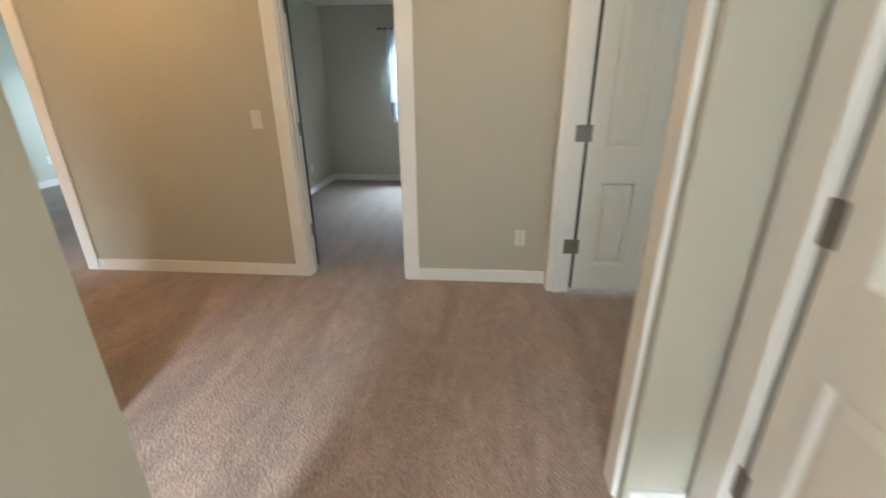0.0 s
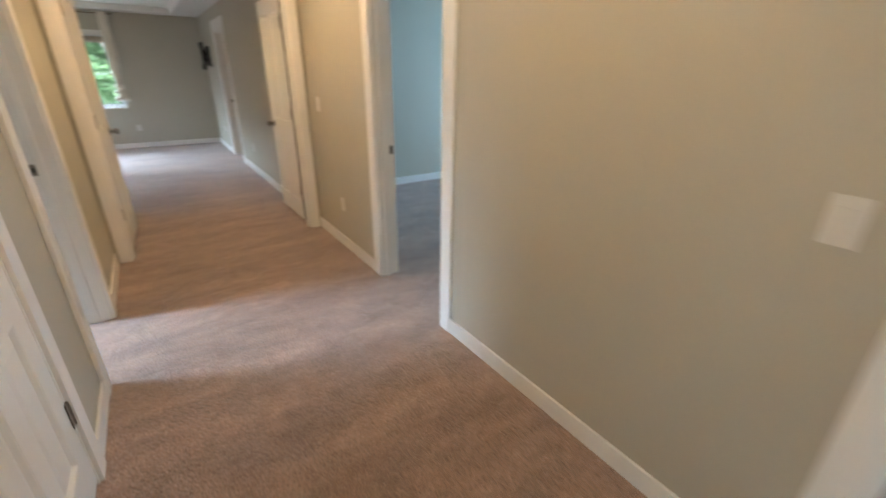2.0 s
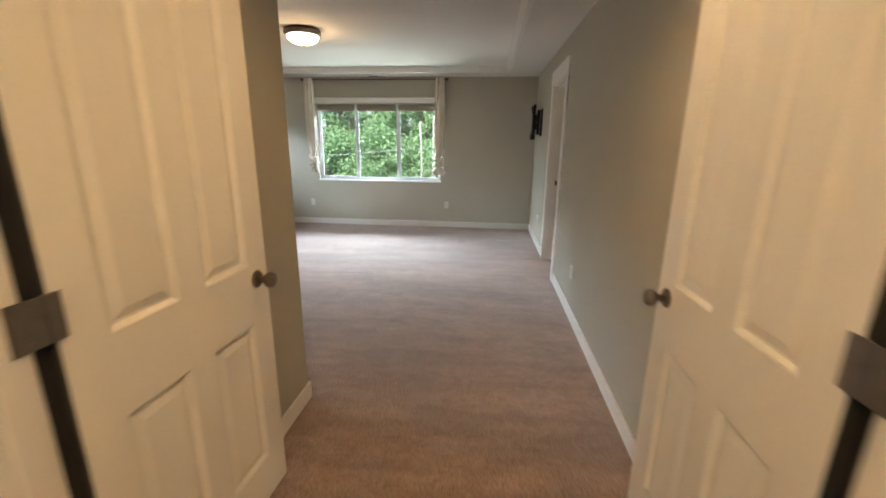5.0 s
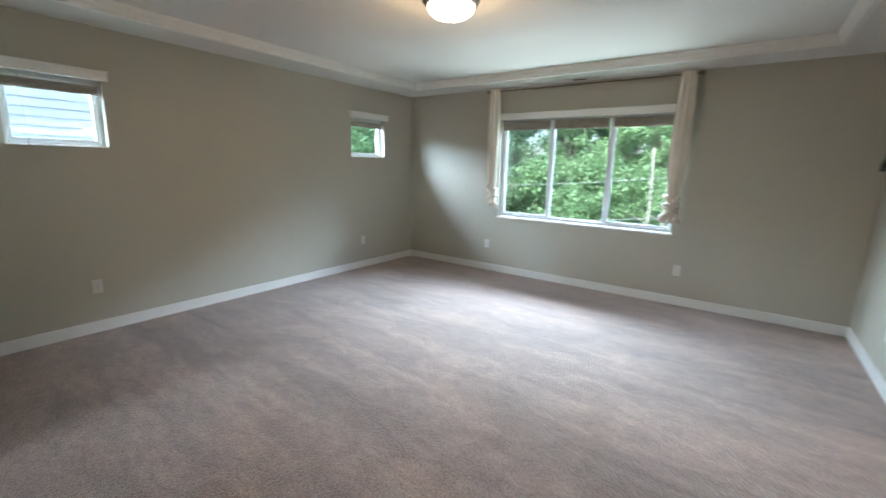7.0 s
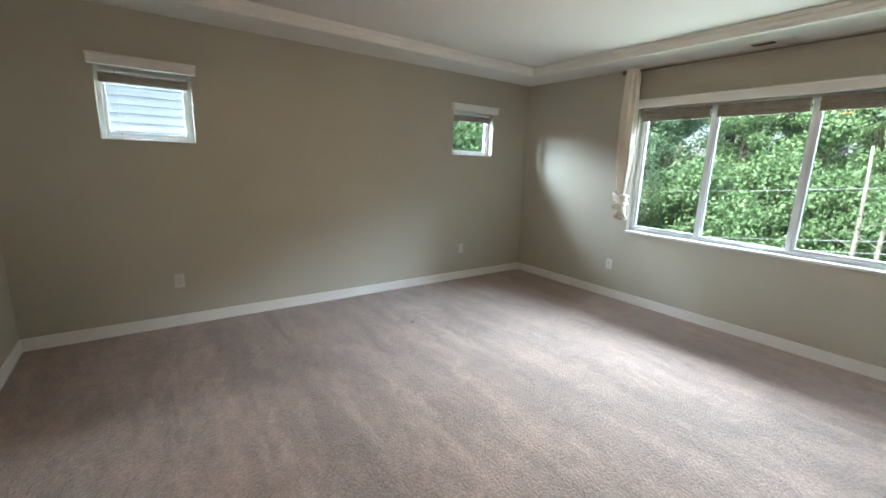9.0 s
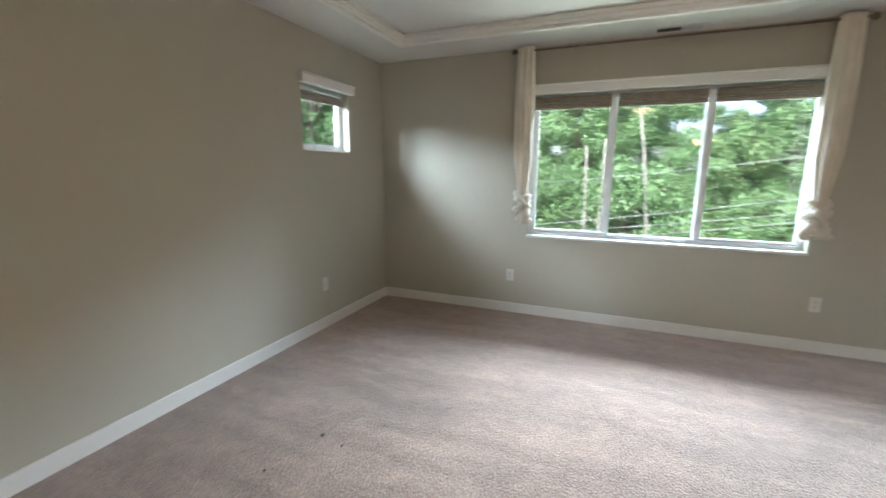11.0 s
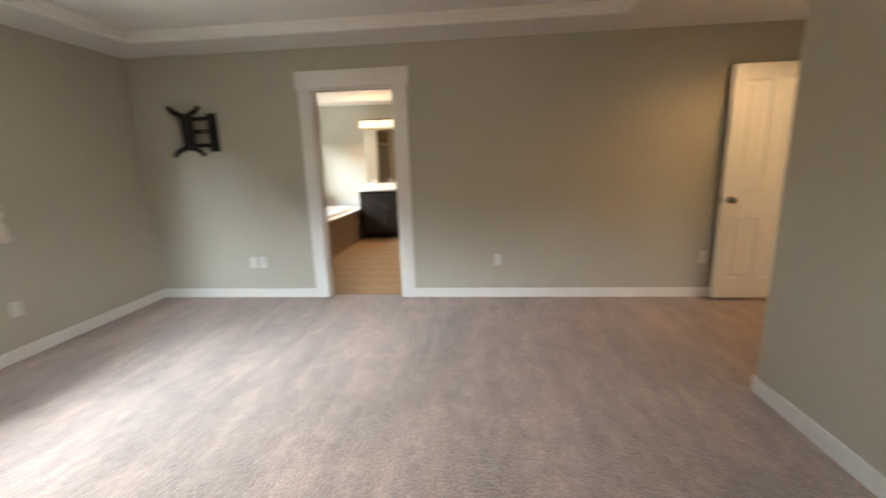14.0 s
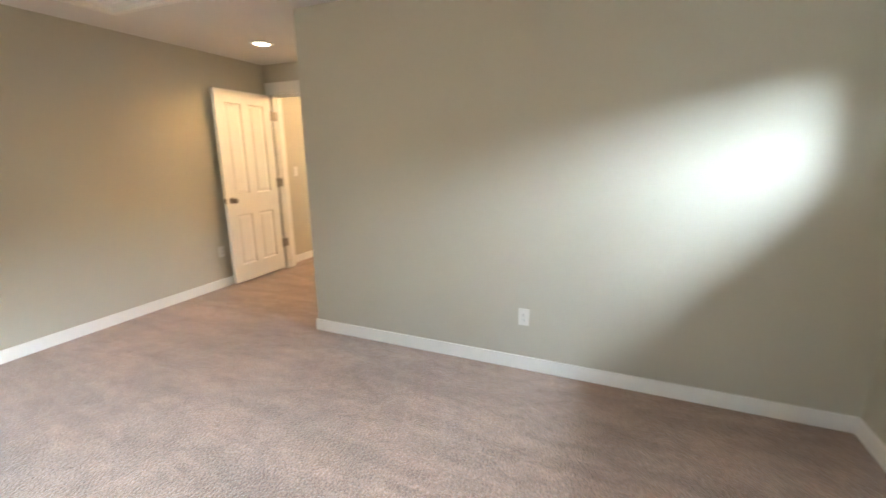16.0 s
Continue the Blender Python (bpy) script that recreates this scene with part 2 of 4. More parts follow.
def lathe(profile, steps=24, bm=None, m=None):
    """A turned shape round z from (radius, height) pairs."""
    bm = bm or bmesh.new()
    m = m or Matrix()
    rings = []
    for r, z in profile:
        rings.append([bm.verts.new(m @ Vector((r * math.cos(2 * math.pi * i / steps), r * math.sin(2 * math.pi * i / steps), z))) for i in range(steps)])
    for a, b in zip(rings, rings[1:]):
        for i in range(steps):
            bm.faces.new((a[i], a[(i + 1) % steps], b[(i + 1) % steps], b[i]))
    bm.faces.new(list(reversed(rings[0])))
    bm.faces.new(rings[-1])
    return bm


def tube(points, radius, steps=8, bm=None, taper=1.0):
    """A round bar along points."""
    bm = bm or bmesh.new()
    pts = [Vector(p) for p in points]
    rings = []
    for i, p in enumerate(pts):
        d = (pts[min(i + 1, len(pts) - 1)] - pts[max(i - 1, 0)]).normalized()
        a = d.orthogonal().normalized() if abs(d.z) > 0.9 else d.cross(Vector((0, 0, 1))).normalized()
        b = d.cross(a)
        r = radius * (1 + (taper - 1) * i / max(1, len(pts) - 1))
        rings.append([bm.verts.new(p + r * (math.cos(2 * math.pi * k / steps) * a + math.sin(2 * math.pi * k / steps) * b)) for k in range(steps)])
    for a, b in zip(rings, rings[1:]):
        for i in range(steps):
            bm.faces.new((a[i], a[(i + 1) % steps], b[(i + 1) % steps], b[i]))
    bm.faces.new(list(reversed(rings[0])))
    bm.faces.new(rings[-1])
    bmesh.ops.recalc_face_normals(bm, faces=bm.faces)
    return bm


def slab(name, along, lo, hi, u0, u1, holes=(), z0=0.0, z1=2.75, material=None, label=""):
    """A wall along 'x' or 'y', from lo to hi in thickness, with holes (u0, u1, z0, z1) cut through."""
    us = sorted({u0, u1, *[v for h in holes for v in h[:2]]})
    zs = sorted({z0, z1, *[max(z0, v) for h in holes for v in h[2:]]})
    solid = {}
    for i in range(len(us) - 1):
        for k in range(len(zs) - 1):
            cu, cz = (us[i] + us[i + 1]) / 2, (zs[k] + zs[k + 1]) / 2
            solid[i, k] = not any(h[0] < cu < h[1] and h[2] < cz < h[3] for h in holes)
    bm = bmesh.new()

    def quad(*ps):
        bm.faces.new([bm.verts.new((u, w, z) if along == "x" else (w, u, z)) for u, w, z in ps])

    for (i, k), full in solid.items():
        if not full:
            continue
        a, b, c, d = us[i], us[i + 1], zs[k], zs[k + 1]
        for w in (lo, hi):
            quad((a, w, c), (b, w, c), (b, w, d), (a, w, d))
        for near, u in (((i - 1, k), a), ((i + 1, k), b)):
            if not solid.get(near):
                quad((u, lo, c), (u, hi, c), (u, hi, d), (u, lo, d))
        for near, z in (((i, k - 1), c), ((i, k + 1), d)):
            if not solid.get(near):
                quad((a, lo, z), (b, lo, z), (b, hi, z), (a, hi, z))
    bmesh.ops.remove_doubles(bm, verts=bm.verts, dist=1e-5)
    bmesh.ops.recalc_face_normals(bm, faces=bm.faces)
    ob = part(name, bm, material or paint)
    return tagged(ob, label or "greige painted plaster wall", "wall", kind="structure")


# ---- the shell ----
CEIL = 2.395
N0, N1 = 2.72, 2.84
S0, S1 = 0.91, 1.03
BATH = (-9.185, -8.39, -1, 2.04)
ROOM2 = (-3.215, -2.395, -1, 2.04)
BLUE = (-0.585, 0.17, -1, 2.04)
SOUTHDOOR = (-3.607, -2.86, -1, 2.04)
CLOSET = (-2.24, -1.52, -1, 2.04)
WIN_W = (-0.87, 1.218, 0.768, 2.01)
WIN_S1 = (-10.40, -9.795, 1.505, 2.01)
WIN_S2 = (-7.24, -6.655, 1.495, 2.005)
WIN_BLUE = (-0.6, 0.85, 0.88, 2.02)

slab("wall_north", "x", N0, N1, -11.0, 1.31, [BATH, ROOM2, BLUE])
slab("wall_west", "y", -11.15, -11.0, -2.54, 6.72, [WIN_W, (4.7, 5.9, 1.2, 2.0)])
slab("wall_south", "x", -2.54, -2.389, -11.0, 1.52, [WIN_S1, WIN_S2, (-5.3, -3.9, 0.95, 2.05), (-0.76, -0.1, 0.9, 2.2), (0.35, 1.15, 1.0, 2.0)])
slab("wall_bedroom_east", "y", -6.055, -5.935, -2.389, 0.91)
slab("wall_hall_south", "x", S0, S1, -6.055, -0.84, [SOUTHDOOR, CLOSET])
slab("wall_corridor_west", "y", -0.03, 0.09, -2.389, 0.43)
slab("wall_stair_west", "y", -0.96, -0.84, -2.389, S0)
slab("wall_double_door_west", "y", -4.69, -4.57, S1, N0, [(1.13, 2.62, -1, 2.068)])
slab("wall_double_door_east", "y", 1.19, 1.31, 0.97, N0, [(1.10, 2.60, -1, 2.05)])
slab("wall_blue_east", "y", 1.19, 1.31, N1, 6.24)
slab("wall_corridor_east", "y", 1.40, 1.52, -2.389, 0.97, [(0.04, 0.83, -1, 2.04)])
slab("wall_east_room_south", "x", 0.97, 1.09, 1.31, 5.0)
slab("wall_east", "y", 5.0, 5.12, 0.97, 6.36)
slab("wall_room_north", "x", 6.24, 6.36, -5.65, 5.0, [WIN_BLUE, (-5.0, -3.4, 0.95, 2.05), (2.2, 4.2, 0.9, 2.1)])
slab("wall_room_west", "y", -5.77, -5.65, N1, 6.72)
slab("wall_blue_west", "y", -1.69, -1.57, N1, 6.24)
slab("wall_bath_north", "x", 6.6, 6.72, -11.0, -5.77)
slab("wall_closet_back", "x", 0.2, 0.3, -2.6, -0.96)
slab("wall_corridor_closet_back", "y", 2.2, 2.3, -2.389, 0.97)

floor = part("floor", boxm(-11.15, 5.12, -2.54, 6.72, -0.25, 0.0), carpet)
tagged(floor, "taupe cut-pile carpet with vacuum streaks", "floor", kind="structure")


def ceilings():
    """Flat ceiling over hall and side rooms, and the raised tray over the bedroom."""
    tx0, tx1, ty0, ty1, top = -10.525, -6.51, -1.91, 2.245, 2.468
    bm = bmesh.new()
    box(bm, -6.0, 5.12, -2.54, 2.72, CEIL, 2.74)
    box(bm, -11.15, 5.12, 2.72, 6.72, CEIL, 2.74)
    box(bm, -11.15, tx0, -2.54, 2.72, CEIL, 2.74)
    box(bm, tx1, -6.0, -2.54, 2.72, CEIL, 2.74)
    box(bm, tx0, tx1, -2.54, ty0, CEIL, 2.74)
    box(bm, tx0, tx1, ty1, 2.72, CEIL, 2.74)
    box(bm, tx0 - .02, tx1 + .02, ty0 - .02, ty1 + .02, top, 2.76)
    tagged(part("ceiling", bm, white_ceiling), "white painted ceiling with a raised tray", "ceiling", kind="structure")
    # stepped moulding round the tray's lip
    steps = [(0.0, 0.03, CEIL - 0.012, CEIL + 0.0), (-0.014, 0.0, CEIL - 0.012, CEIL + 0.026), (-0.026, -0.014, CEIL + 0.010, CEIL + 0.050), (-0.042, -0.026, CEIL + 0.040, CEIL + 0.072)]
    sides = [("x", tx0, tx1, ty0, -1), ("x", tx0, tx1, ty1, 1), ("y", ty0, ty1, tx0, -1), ("y", ty0, ty1, tx1, 1)]
    for along, a, b, at, sign in sides:
        bm = bmesh.new()
        for d0, d1, z0, z1 in steps:
            lo, hi = sorted((at + sign * d0, at + sign * d1))
            over = max(d0, d1) if along == "x" else min(d0, d1)
            if along == "x":
                box(bm, a - over, b + over, lo, hi, z0, z1, bevel=0.004)
            else:
                box(bm, lo, hi, a - over + 0.001, b + over - 0.001, z0, z1, bevel=0.004)
        tagged(part("trim", bm, trim_white), "white stepped moulding round the ceiling tray", "moulding", kind="structure")


ceilings()


def baseboard(along, u0, u1, at, sign):
    """A skirting board on a wall face at 'at', standing out in the direction sign."""
    lo, hi = sorted((at, at + sign * 0.014))
    bm = bmesh.new()
    if along == "x":
        box(bm, u0, u1, lo, hi, 0.0, 0.094, bevel=0.003)
    else:
        box(bm, lo, hi, u0, u1, 0.0, 0.094, bevel=0.003)
    tagged(part("baseboard", bm, trim_white), "white painted baseboard above the carpet", "baseboard", kind="structure")


CW = 0.092
for along, u0, u1, at, sign in [
        ("x", -11.0, -9.185 - 0.118, N0, -1), ("x", -8.39 + 0.118, -4.69, N0, -1), ("x", -4.57, ROOM2[0] - CW, N0, -1),
        ("x", ROOM2[1] + CW, BLUE[0] - CW, N0, -1), ("x", BLUE[1] + CW, 1.19, N0, -1),
        ("y", -2.389, 2.706, -11.0, 1), ("x", -10.986, -6.069, -2.389, 1), ("y", -2.389, 1.03, -6.055, -1),
        ("x", -6.069, -4.69, S1, 1), ("x", -4.57, SOUTHDOOR[0] - CW, S1, 1), ("x", SOUTHDOOR[1] + CW, CLOSET[0] - CW, S1, 1),
        ("x", CLOSET[1] + CW, -0.84, S1, 1), ("y", -2.389, 1.044, -0.84, 1), ("y", -2.389, 0.43, -0.03, -1), ("y", -2.389, 0.444, 0.09, 1), ("y", -2.389, 0.04 - 0.115, 1.40, -1), ("x", 1.204, 1.386, 0.97, -1),
        ("y", N1, 6.226, -1.57, 1), ("x", -1.57, 1.19, 6.24, -1), ("y", N1, 6.24, 1.19, -1),
        ("y", N1, 6.226, -5.65, 1), ("x", -5.65, -1.69, 6.24, -1), ("y", -2.375, S0, -5.935, 1), ("x", -5.935, -0.96, -2.389, 1),
        ("x", 1.31, 5.0, 6.24, -1), ("y", 1.09, 6.226, 5.0, -1), ("y", N1, 6.24, 1.31, 1)]:
    baseboard(along, u0, u1, at, sign)


def door_trim(along, u0, u1, lo, hi, top, width=CW, head=CW, ear=0.0, sides=(-1, 1), legs=(1, 1)):
    """Jamb lining with stop, and casings on the wall's faces."""
    bm = bmesh.new()

    def b(ua, ub, wa, wb, za, zb, bevel=0.003):
        if along == "x":
            box(bm, ua, ub, wa, wb, za, zb, bevel=bevel)
        else:
            box(bm, wa, wb, ua, ub, za, zb, bevel=bevel)

    j = 0.016
    b(u0 - 0.002, u0 + j, lo - 0.004, hi + 0.004, 0, top)
    b(u1 - j, u1 + 0.002, lo - 0.004, hi + 0.004, 0, top)
    b(u0, u1, lo - 0.004, hi + 0.004, top - j, top + 0.002)
    mid = (lo + hi) / 2
    b(u0 + j, u0 + j + 0.011, mid - 0.03, mid + 0.005, 0, top - j)
    b(u1 - j - 0.011, u1 - j, mid - 0.03, mid + 0.005, 0, top - j)
    b(u0 + j, u1 - j, mid - 0.03, mid + 0.005, top - j - 0.011, top - j)
    for s in sides:
        face = lo if s < 0 else hi
        a, c = sorted((face, face + s * 0.019))
        if legs[0]:
            b(u0 - width * legs[0], u0 + 0.005, a, c, 0, top + 0.002)
        if legs[1]:
            b(u1 - 0.005, u1 + width * legs[1], a, c, 0, top + 0.002)
        a, c = sorted((face, face + s * 0.024))
        b(u0 - width * legs[0] - ear, u1 + width * legs[1] + ear, a, c, top + 0.002, top + head)
    tagged(part("door_trim", bm, trim_white), "white painted door casing and jamb", "door frame", kind="structure")


door_trim("x", BATH[0], BATH[1], N0, N1, 2.04, width=0.118, head=0.155, ear=0.02)
door_trim("x", ROOM2[0], ROOM2[1], N0, N1, 2.04)
door_trim("x", BLUE[0], BLUE[1], N0, N1, 2.04)
door_trim("x", SOUTHDOOR[0], SOUTHDOOR[1], S0, S1, 2.04)
door_trim("x", CLOSET[0], CLOSET[1], S0, S1, 2.04)
door_trim("y", 1.13, 2.62, -4.69, -4.57, 2.068, width=0.074, head=0.13, legs=(1, 1))
door_trim("y", 1.10, 2.60, 1.19, 1.31, 2.05)
door_trim("y", 0.04, 0.83, 1.40, 1.52, 2.04, width=0.115)

# ---- doors ----


def panel_mesh(w, h, t=0.034):
    """A raised and fielded door panel, alike on both faces, from 0,0 to w,h."""
    bm = bmesh.new()
    for s in (-1, 1):
        rings = []
        for inset, d in ((0.0, t / 2), (0.004, t / 2 - 0.002), (0.013, t / 2 - 0.013), (0.020, t / 2 - 0.013), (0.046, t / 2 - 0.004)):
            rings.append([bm.verts.new((x, s * d, z)) for x, z in ((inset, inset), (w - inset, inset), (w - inset, h - inset), (inset, h - inset))])
        for a, b in zip(rings, rings[1:]):
            for i in range(4):
                bm.faces.new((a[i], a[(i + 1) % 4], b[(i + 1) % 4], b[i]))
        bm.faces.new(rings[-1])
    bmesh.ops.recalc_face_normals(bm, faces=bm.faces)
    return finish(bm, "panel", door_white)


def hinge_mesh(reach):
    bm = bmesh.new()
    box(bm, -reach, 0.026, -0.002, 0.002, -0.05, 0.05, bevel=0.0007)
    lathe([(0.004, -0.052), (0.007, -0.048), (0.007, 0.048), (0.004, 0.052)], 12, bm)
    return finish(bm, "hinge", nickel)


def knob_mesh(side):
    turn = Matrix.Rotation(radians(-90 * side), 4, "X")
    return lathe([(0.013, 0.0), (0.012, 0.028), (0.018, 0.034), (0.027, 0.045), (0.029, 0.056), (0.024, 0.067), (0.010, 0.072)], 20, m=turn)


def rose_mesh(side):
    turn = Matrix.Rotation(radians(-90 * side), 4, "X")
    return lathe([(0.032, -0.001), (0.032, 0.004), (0.026, 0.009), (0.014, 0.010)], 20, m=turn)


def panel_door(w, m, label, name="panel_door", knob=True, hinge_side=1, h=2.03, gap_width=0.042):
    """A four-panel leaf hung at its local origin, reaching along x; hinge_side is the face with the knuckles."""
    root = thing(name, m, label, "door", "panel doors")
    stile, mid, t = 0.112, 0.10, 0.036
    zs = [(0.21, 0.77), (0.985, h - 0.10)]
    bm = bmesh.new()
    z0, z1 = 0.028, h + 0.024
    for a, b in ((0.003, stile), (w - stile, w - 0.003)):
        box(bm, a, b, -t / 2, t / 2, z0, z1, bevel=0.002)
    for a, b in ((z0, zs[0][0]), (zs[0][1], zs[1][0]), (zs[1][1], z1)):
        box(bm, stile - 0.001, w - stile + 0.001, -t / 2 + 0.0002, t / 2 - 0.0002, a, b)
    for a, b in zs:
        box(bm, w / 2 - mid / 2, w / 2 + mid / 2, -t / 2 + 0.0002, t / 2 - 0.0002, a, b)
    part("leaf", bm, door_white, root)
    # near-black strip at the hinge edge: the gap's shade put in as colour
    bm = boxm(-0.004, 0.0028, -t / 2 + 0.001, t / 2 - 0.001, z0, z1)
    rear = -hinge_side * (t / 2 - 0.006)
    box(bm, -gap_width, -0.004, rear - 0.004, rear + 0.004, z0, z1)
    part("hinge_gap_shade", bm, slot_dark, root, "dark strip painted as shade in the hinge gap")
    pw = w / 2 - mid / 2 - stile
    for a, b in zs:
        me = panel_mesh(pw, b - a)
        for x in (stile, w / 2 + mid / 2):
            part("panel", me, door_white, root, m=pose(x, 0, a))
    hm = hinge_mesh(0.075 if gap_width > 0.02 else 0.012)
    for z in (0.34, 1.075, 1.83):
        turn = pose(-0.004, hinge_side * (t / 2 + 0.004), z) @ Matrix.Diagonal((1, hinge_side, 1, 1))
        part("hinge", hm, nickel, root, "brushed nickel hinge", m=turn)
    if knob:
        for s in (-1, 1):
            rose = part("rose", rose_mesh(s), nickel, root, "brushed nickel rose", m=pose(w - 0.07, s * t / 2, 0.93), smooth=True)
            part("knob", knob_mesh(s), nickel, rose, "brushed nickel round knob", smooth=True)
        part("latch_plate", boxm(w - 0.004, w - 0.001, -0.012, 0.012, 0.90, 0.96, bevel=0.001), nickel, root, "nickel latch plate")
    return root


def hung(hx, hy, ex, ey):
    """The pose of a leaf hinged at hx, hy whose free edge points towards ex, ey."""
    return pose(hx, hy, 0, 0, 0, math.degrees(math.atan2(ey - hy, ex - hx)))


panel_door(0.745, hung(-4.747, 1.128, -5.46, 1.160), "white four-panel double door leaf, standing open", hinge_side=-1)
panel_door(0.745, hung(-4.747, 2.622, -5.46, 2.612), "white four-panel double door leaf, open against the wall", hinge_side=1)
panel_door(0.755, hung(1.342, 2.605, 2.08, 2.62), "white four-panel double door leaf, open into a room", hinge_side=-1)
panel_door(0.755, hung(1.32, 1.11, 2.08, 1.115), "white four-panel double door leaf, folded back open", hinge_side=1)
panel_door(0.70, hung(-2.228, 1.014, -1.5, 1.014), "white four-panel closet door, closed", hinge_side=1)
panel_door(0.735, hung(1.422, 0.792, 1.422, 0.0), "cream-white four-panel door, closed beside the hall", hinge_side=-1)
panel_door(0.74, hung(-0.58, 2.865, -1.315, 2.95), "white four-panel bedroom door, folded back open", hinge_side=1, gap_width=0.008)
panel_door(0.79, hung(-2.40, 2.865, -1.72, 2.95), "white four-panel bedroom door, folded back open", hinge_side=1, knob=False, gap_width=0.008)
panel_door(0.74, hung(-2.865, 0.885, -2.13, 0.80), "white four-panel bedroom door, folded back open", hinge_side=1, gap_width=0.008)
panel_door(0.78, hung(-8.395, 2.865, -7.61, 2.96), "white four-panel bathroom door, folded back open", hinge_side=1, gap_width=0.008)


def strike(x, y, turn):
    root = thing("strike_plate", pose(x, y, 0.95, 0, 0, turn), "dark nickel strike plate let into a white door jamb", "strike plate", "strike plates")
    part("plate", boxm(-0.001, 0.002, -0.014, 0.014, -0.03, 0.03, bevel=0.0008), nickel, root)
    part("latch_hole", boxm(0.0021, 0.0026, -0.007, 0.007, -0.013, 0.013), slot_dark, root, "dark latch hole")


strike(ROOM2[0] + 0.017, N1 - 0.014, 0)
strike(SOUTHDOOR[0] + 0.017, S0 + 0.016, 0)
strike(BATH[0] + 0.017, N1 - 0.03, 0)

# jamb leaves of the blue room's hinges
for z in (0.34, 1.075, 1.83):
    tagged(part("jamb_hinge", boxm(BLUE[0] + 0.015, BLUE[0] + 0.019, N1 - 0.036, N1 + 0.006, z - 0.045, z + 0.045, bevel=0.001), nickel),
           "brushed nickel hinge leaf on a white jamb", "hinge", "jamb hinges")

# ---- switches and outlets ----


def outlet(m):
    root = thing("wall_outlet", m, "white duplex power outlet low on the wall", "outlet", "wall outlets")
    part("cover_plate", boxm(-0.035, 0.035, -0.006, 0.0, -0.057, 0.057, bevel=0.002), plastic, root)
    for z in (-0.0195, 0.0195):
        sock = part("socket", boxm(-0.017, 0.017, -0.0085, -0.0055, z - 0.014, z + 0.014, bevel=0.0015), plastic, root)
        bm = bmesh.new()
        for x in (-0.006, 0.006):
            box(bm, x - 0.001, x + 0.001, -0.0090, -0.0084, z - 0.002, z + 0.007)
        box(bm, -0.002, 0.002, -0.0090, -0.0084, z - 0.010, z - 0.006)
        part("slots", bm, slot_dark, sock, "dark plug slots")
    part("screw", boxm(-0.002, 0.002, -0.0068, -0.0055, -0.002, 0.002), nickel, root)
    return root


def blank_plate(m):
    root = thing("cable_plate", m, "white cable jack plate low on the wall", "wall plate", "wall outlets")
    part("cover_plate", boxm(-0.035, 0.035, -0.006, 0.0, -0.057, 0.057, bevel=0.002), plastic, root)
    part("jack", boxm(-0.010, 0.010, -0.008, -0.0055, -0.010, 0.010, bevel=0.001), plastic, root)


def light_switch(m):
    root = thing("light_switch", m, "white rocker light switch on the greige wall", "switch", "light switches")
    part("cover_plate", boxm(-0.036, 0.036, -0.006, 0.0, -0.059, 0.059, bevel=0.002), plastic, root)
    part("rocker", boxm(-0.016, 0.016, -0.010, -0.0055, -0.033, 0.033, bevel=0.002), plastic, root)


# plates face -y in their own frame
for x, y, z, turn in [(0.985, N0, 0.345, 0), (-9.853, N0, 0.374, 0), (-7.447, N0, 0.38, 0), (-5.53, N0, 0.39, 0), (-7.038, -2.389, 0.383, 180), (-9.975, -2.389, 0.385, 180),
                      (-11.0, -1.013, 0.37, 90), (-11.0, 1.322, 0.378, 90), (-6.055, -0.656, 0.37, -90), (-3.92, N0, 0.39, 0), (-5.65, 5.61, 0.37, 90), (-1.57, 5.39, 0.33, 90)]:
    outlet(pose(x, y, z, 0, 0, turn))
blank_plate(pose(-9.955, N0, 0.374))
light_switch(pose(-0.812, N0, 1.145))
light_switch(pose(-4.31, N0, 1.185))

# ---- lamps ----


def flush_lamp(x, y, z, power, label):
    root = thing("ceiling_lamp", pose(x, y, z), label, "ceiling lamp", "flush ceiling lamps")
    part("canopy", lathe([(0.16, 0.0), (0.175, -0.012), (0.182, -0.035), (0.168, -0.055), (0.15, -0.060)], 40), nickel, root, "brushed nickel canopy ring", smooth=True)
    part("bowl", lathe([(0.152, -0.058), (0.150, -0.076), (0.138, -0.097), (0.112, -0.117), (0.075, -0.131), (0.03, -0.138), (0.004, -0.139)], 40), glow_bowl, root, "lit frosted glass bowl", smooth=True)
    part("finial", lathe([(0.012, -0.136), (0.013, -0.143), (0.008, -0.150), (0.003, -0.154)], 14), nickel, root, "nickel finial", smooth=True)
    lamp("ceiling_lamp_light", "POINT", pose(x, y, z - 0.21), power, WARM, radius=0.12)


def downlight(x, y, power, colour=WARM, label="lit recessed downlight with a white ring"):
    root = thing("downlight", pose(x, y, CEIL), label, "downlight", "recessed downlights")
    part("trim_ring", lathe([(0.095, -0.0005), (0.094, -0.006), (0.078, -0.010), (0.070, -0.006)], 32), trim_white, root, "white trim ring", smooth=True)
    part("lens", lathe([(0.069, -0.0062), (0.05, -0.009), (0.004, -0.0105)], 32), glow_lens, root, "glowing lens", smooth=True)
    lamp("downlight_light", "SPOT", pose(x, y, CEIL - 0.03), power, colour, radius=0.06, spot=150)


flush_lamp(-8.385, 0.13, 2.468, BED_LAMP, "lit flush ceiling lamp with a frosted glass bowl")
downlight(-5.435, 1.963, VEST_LAMP)
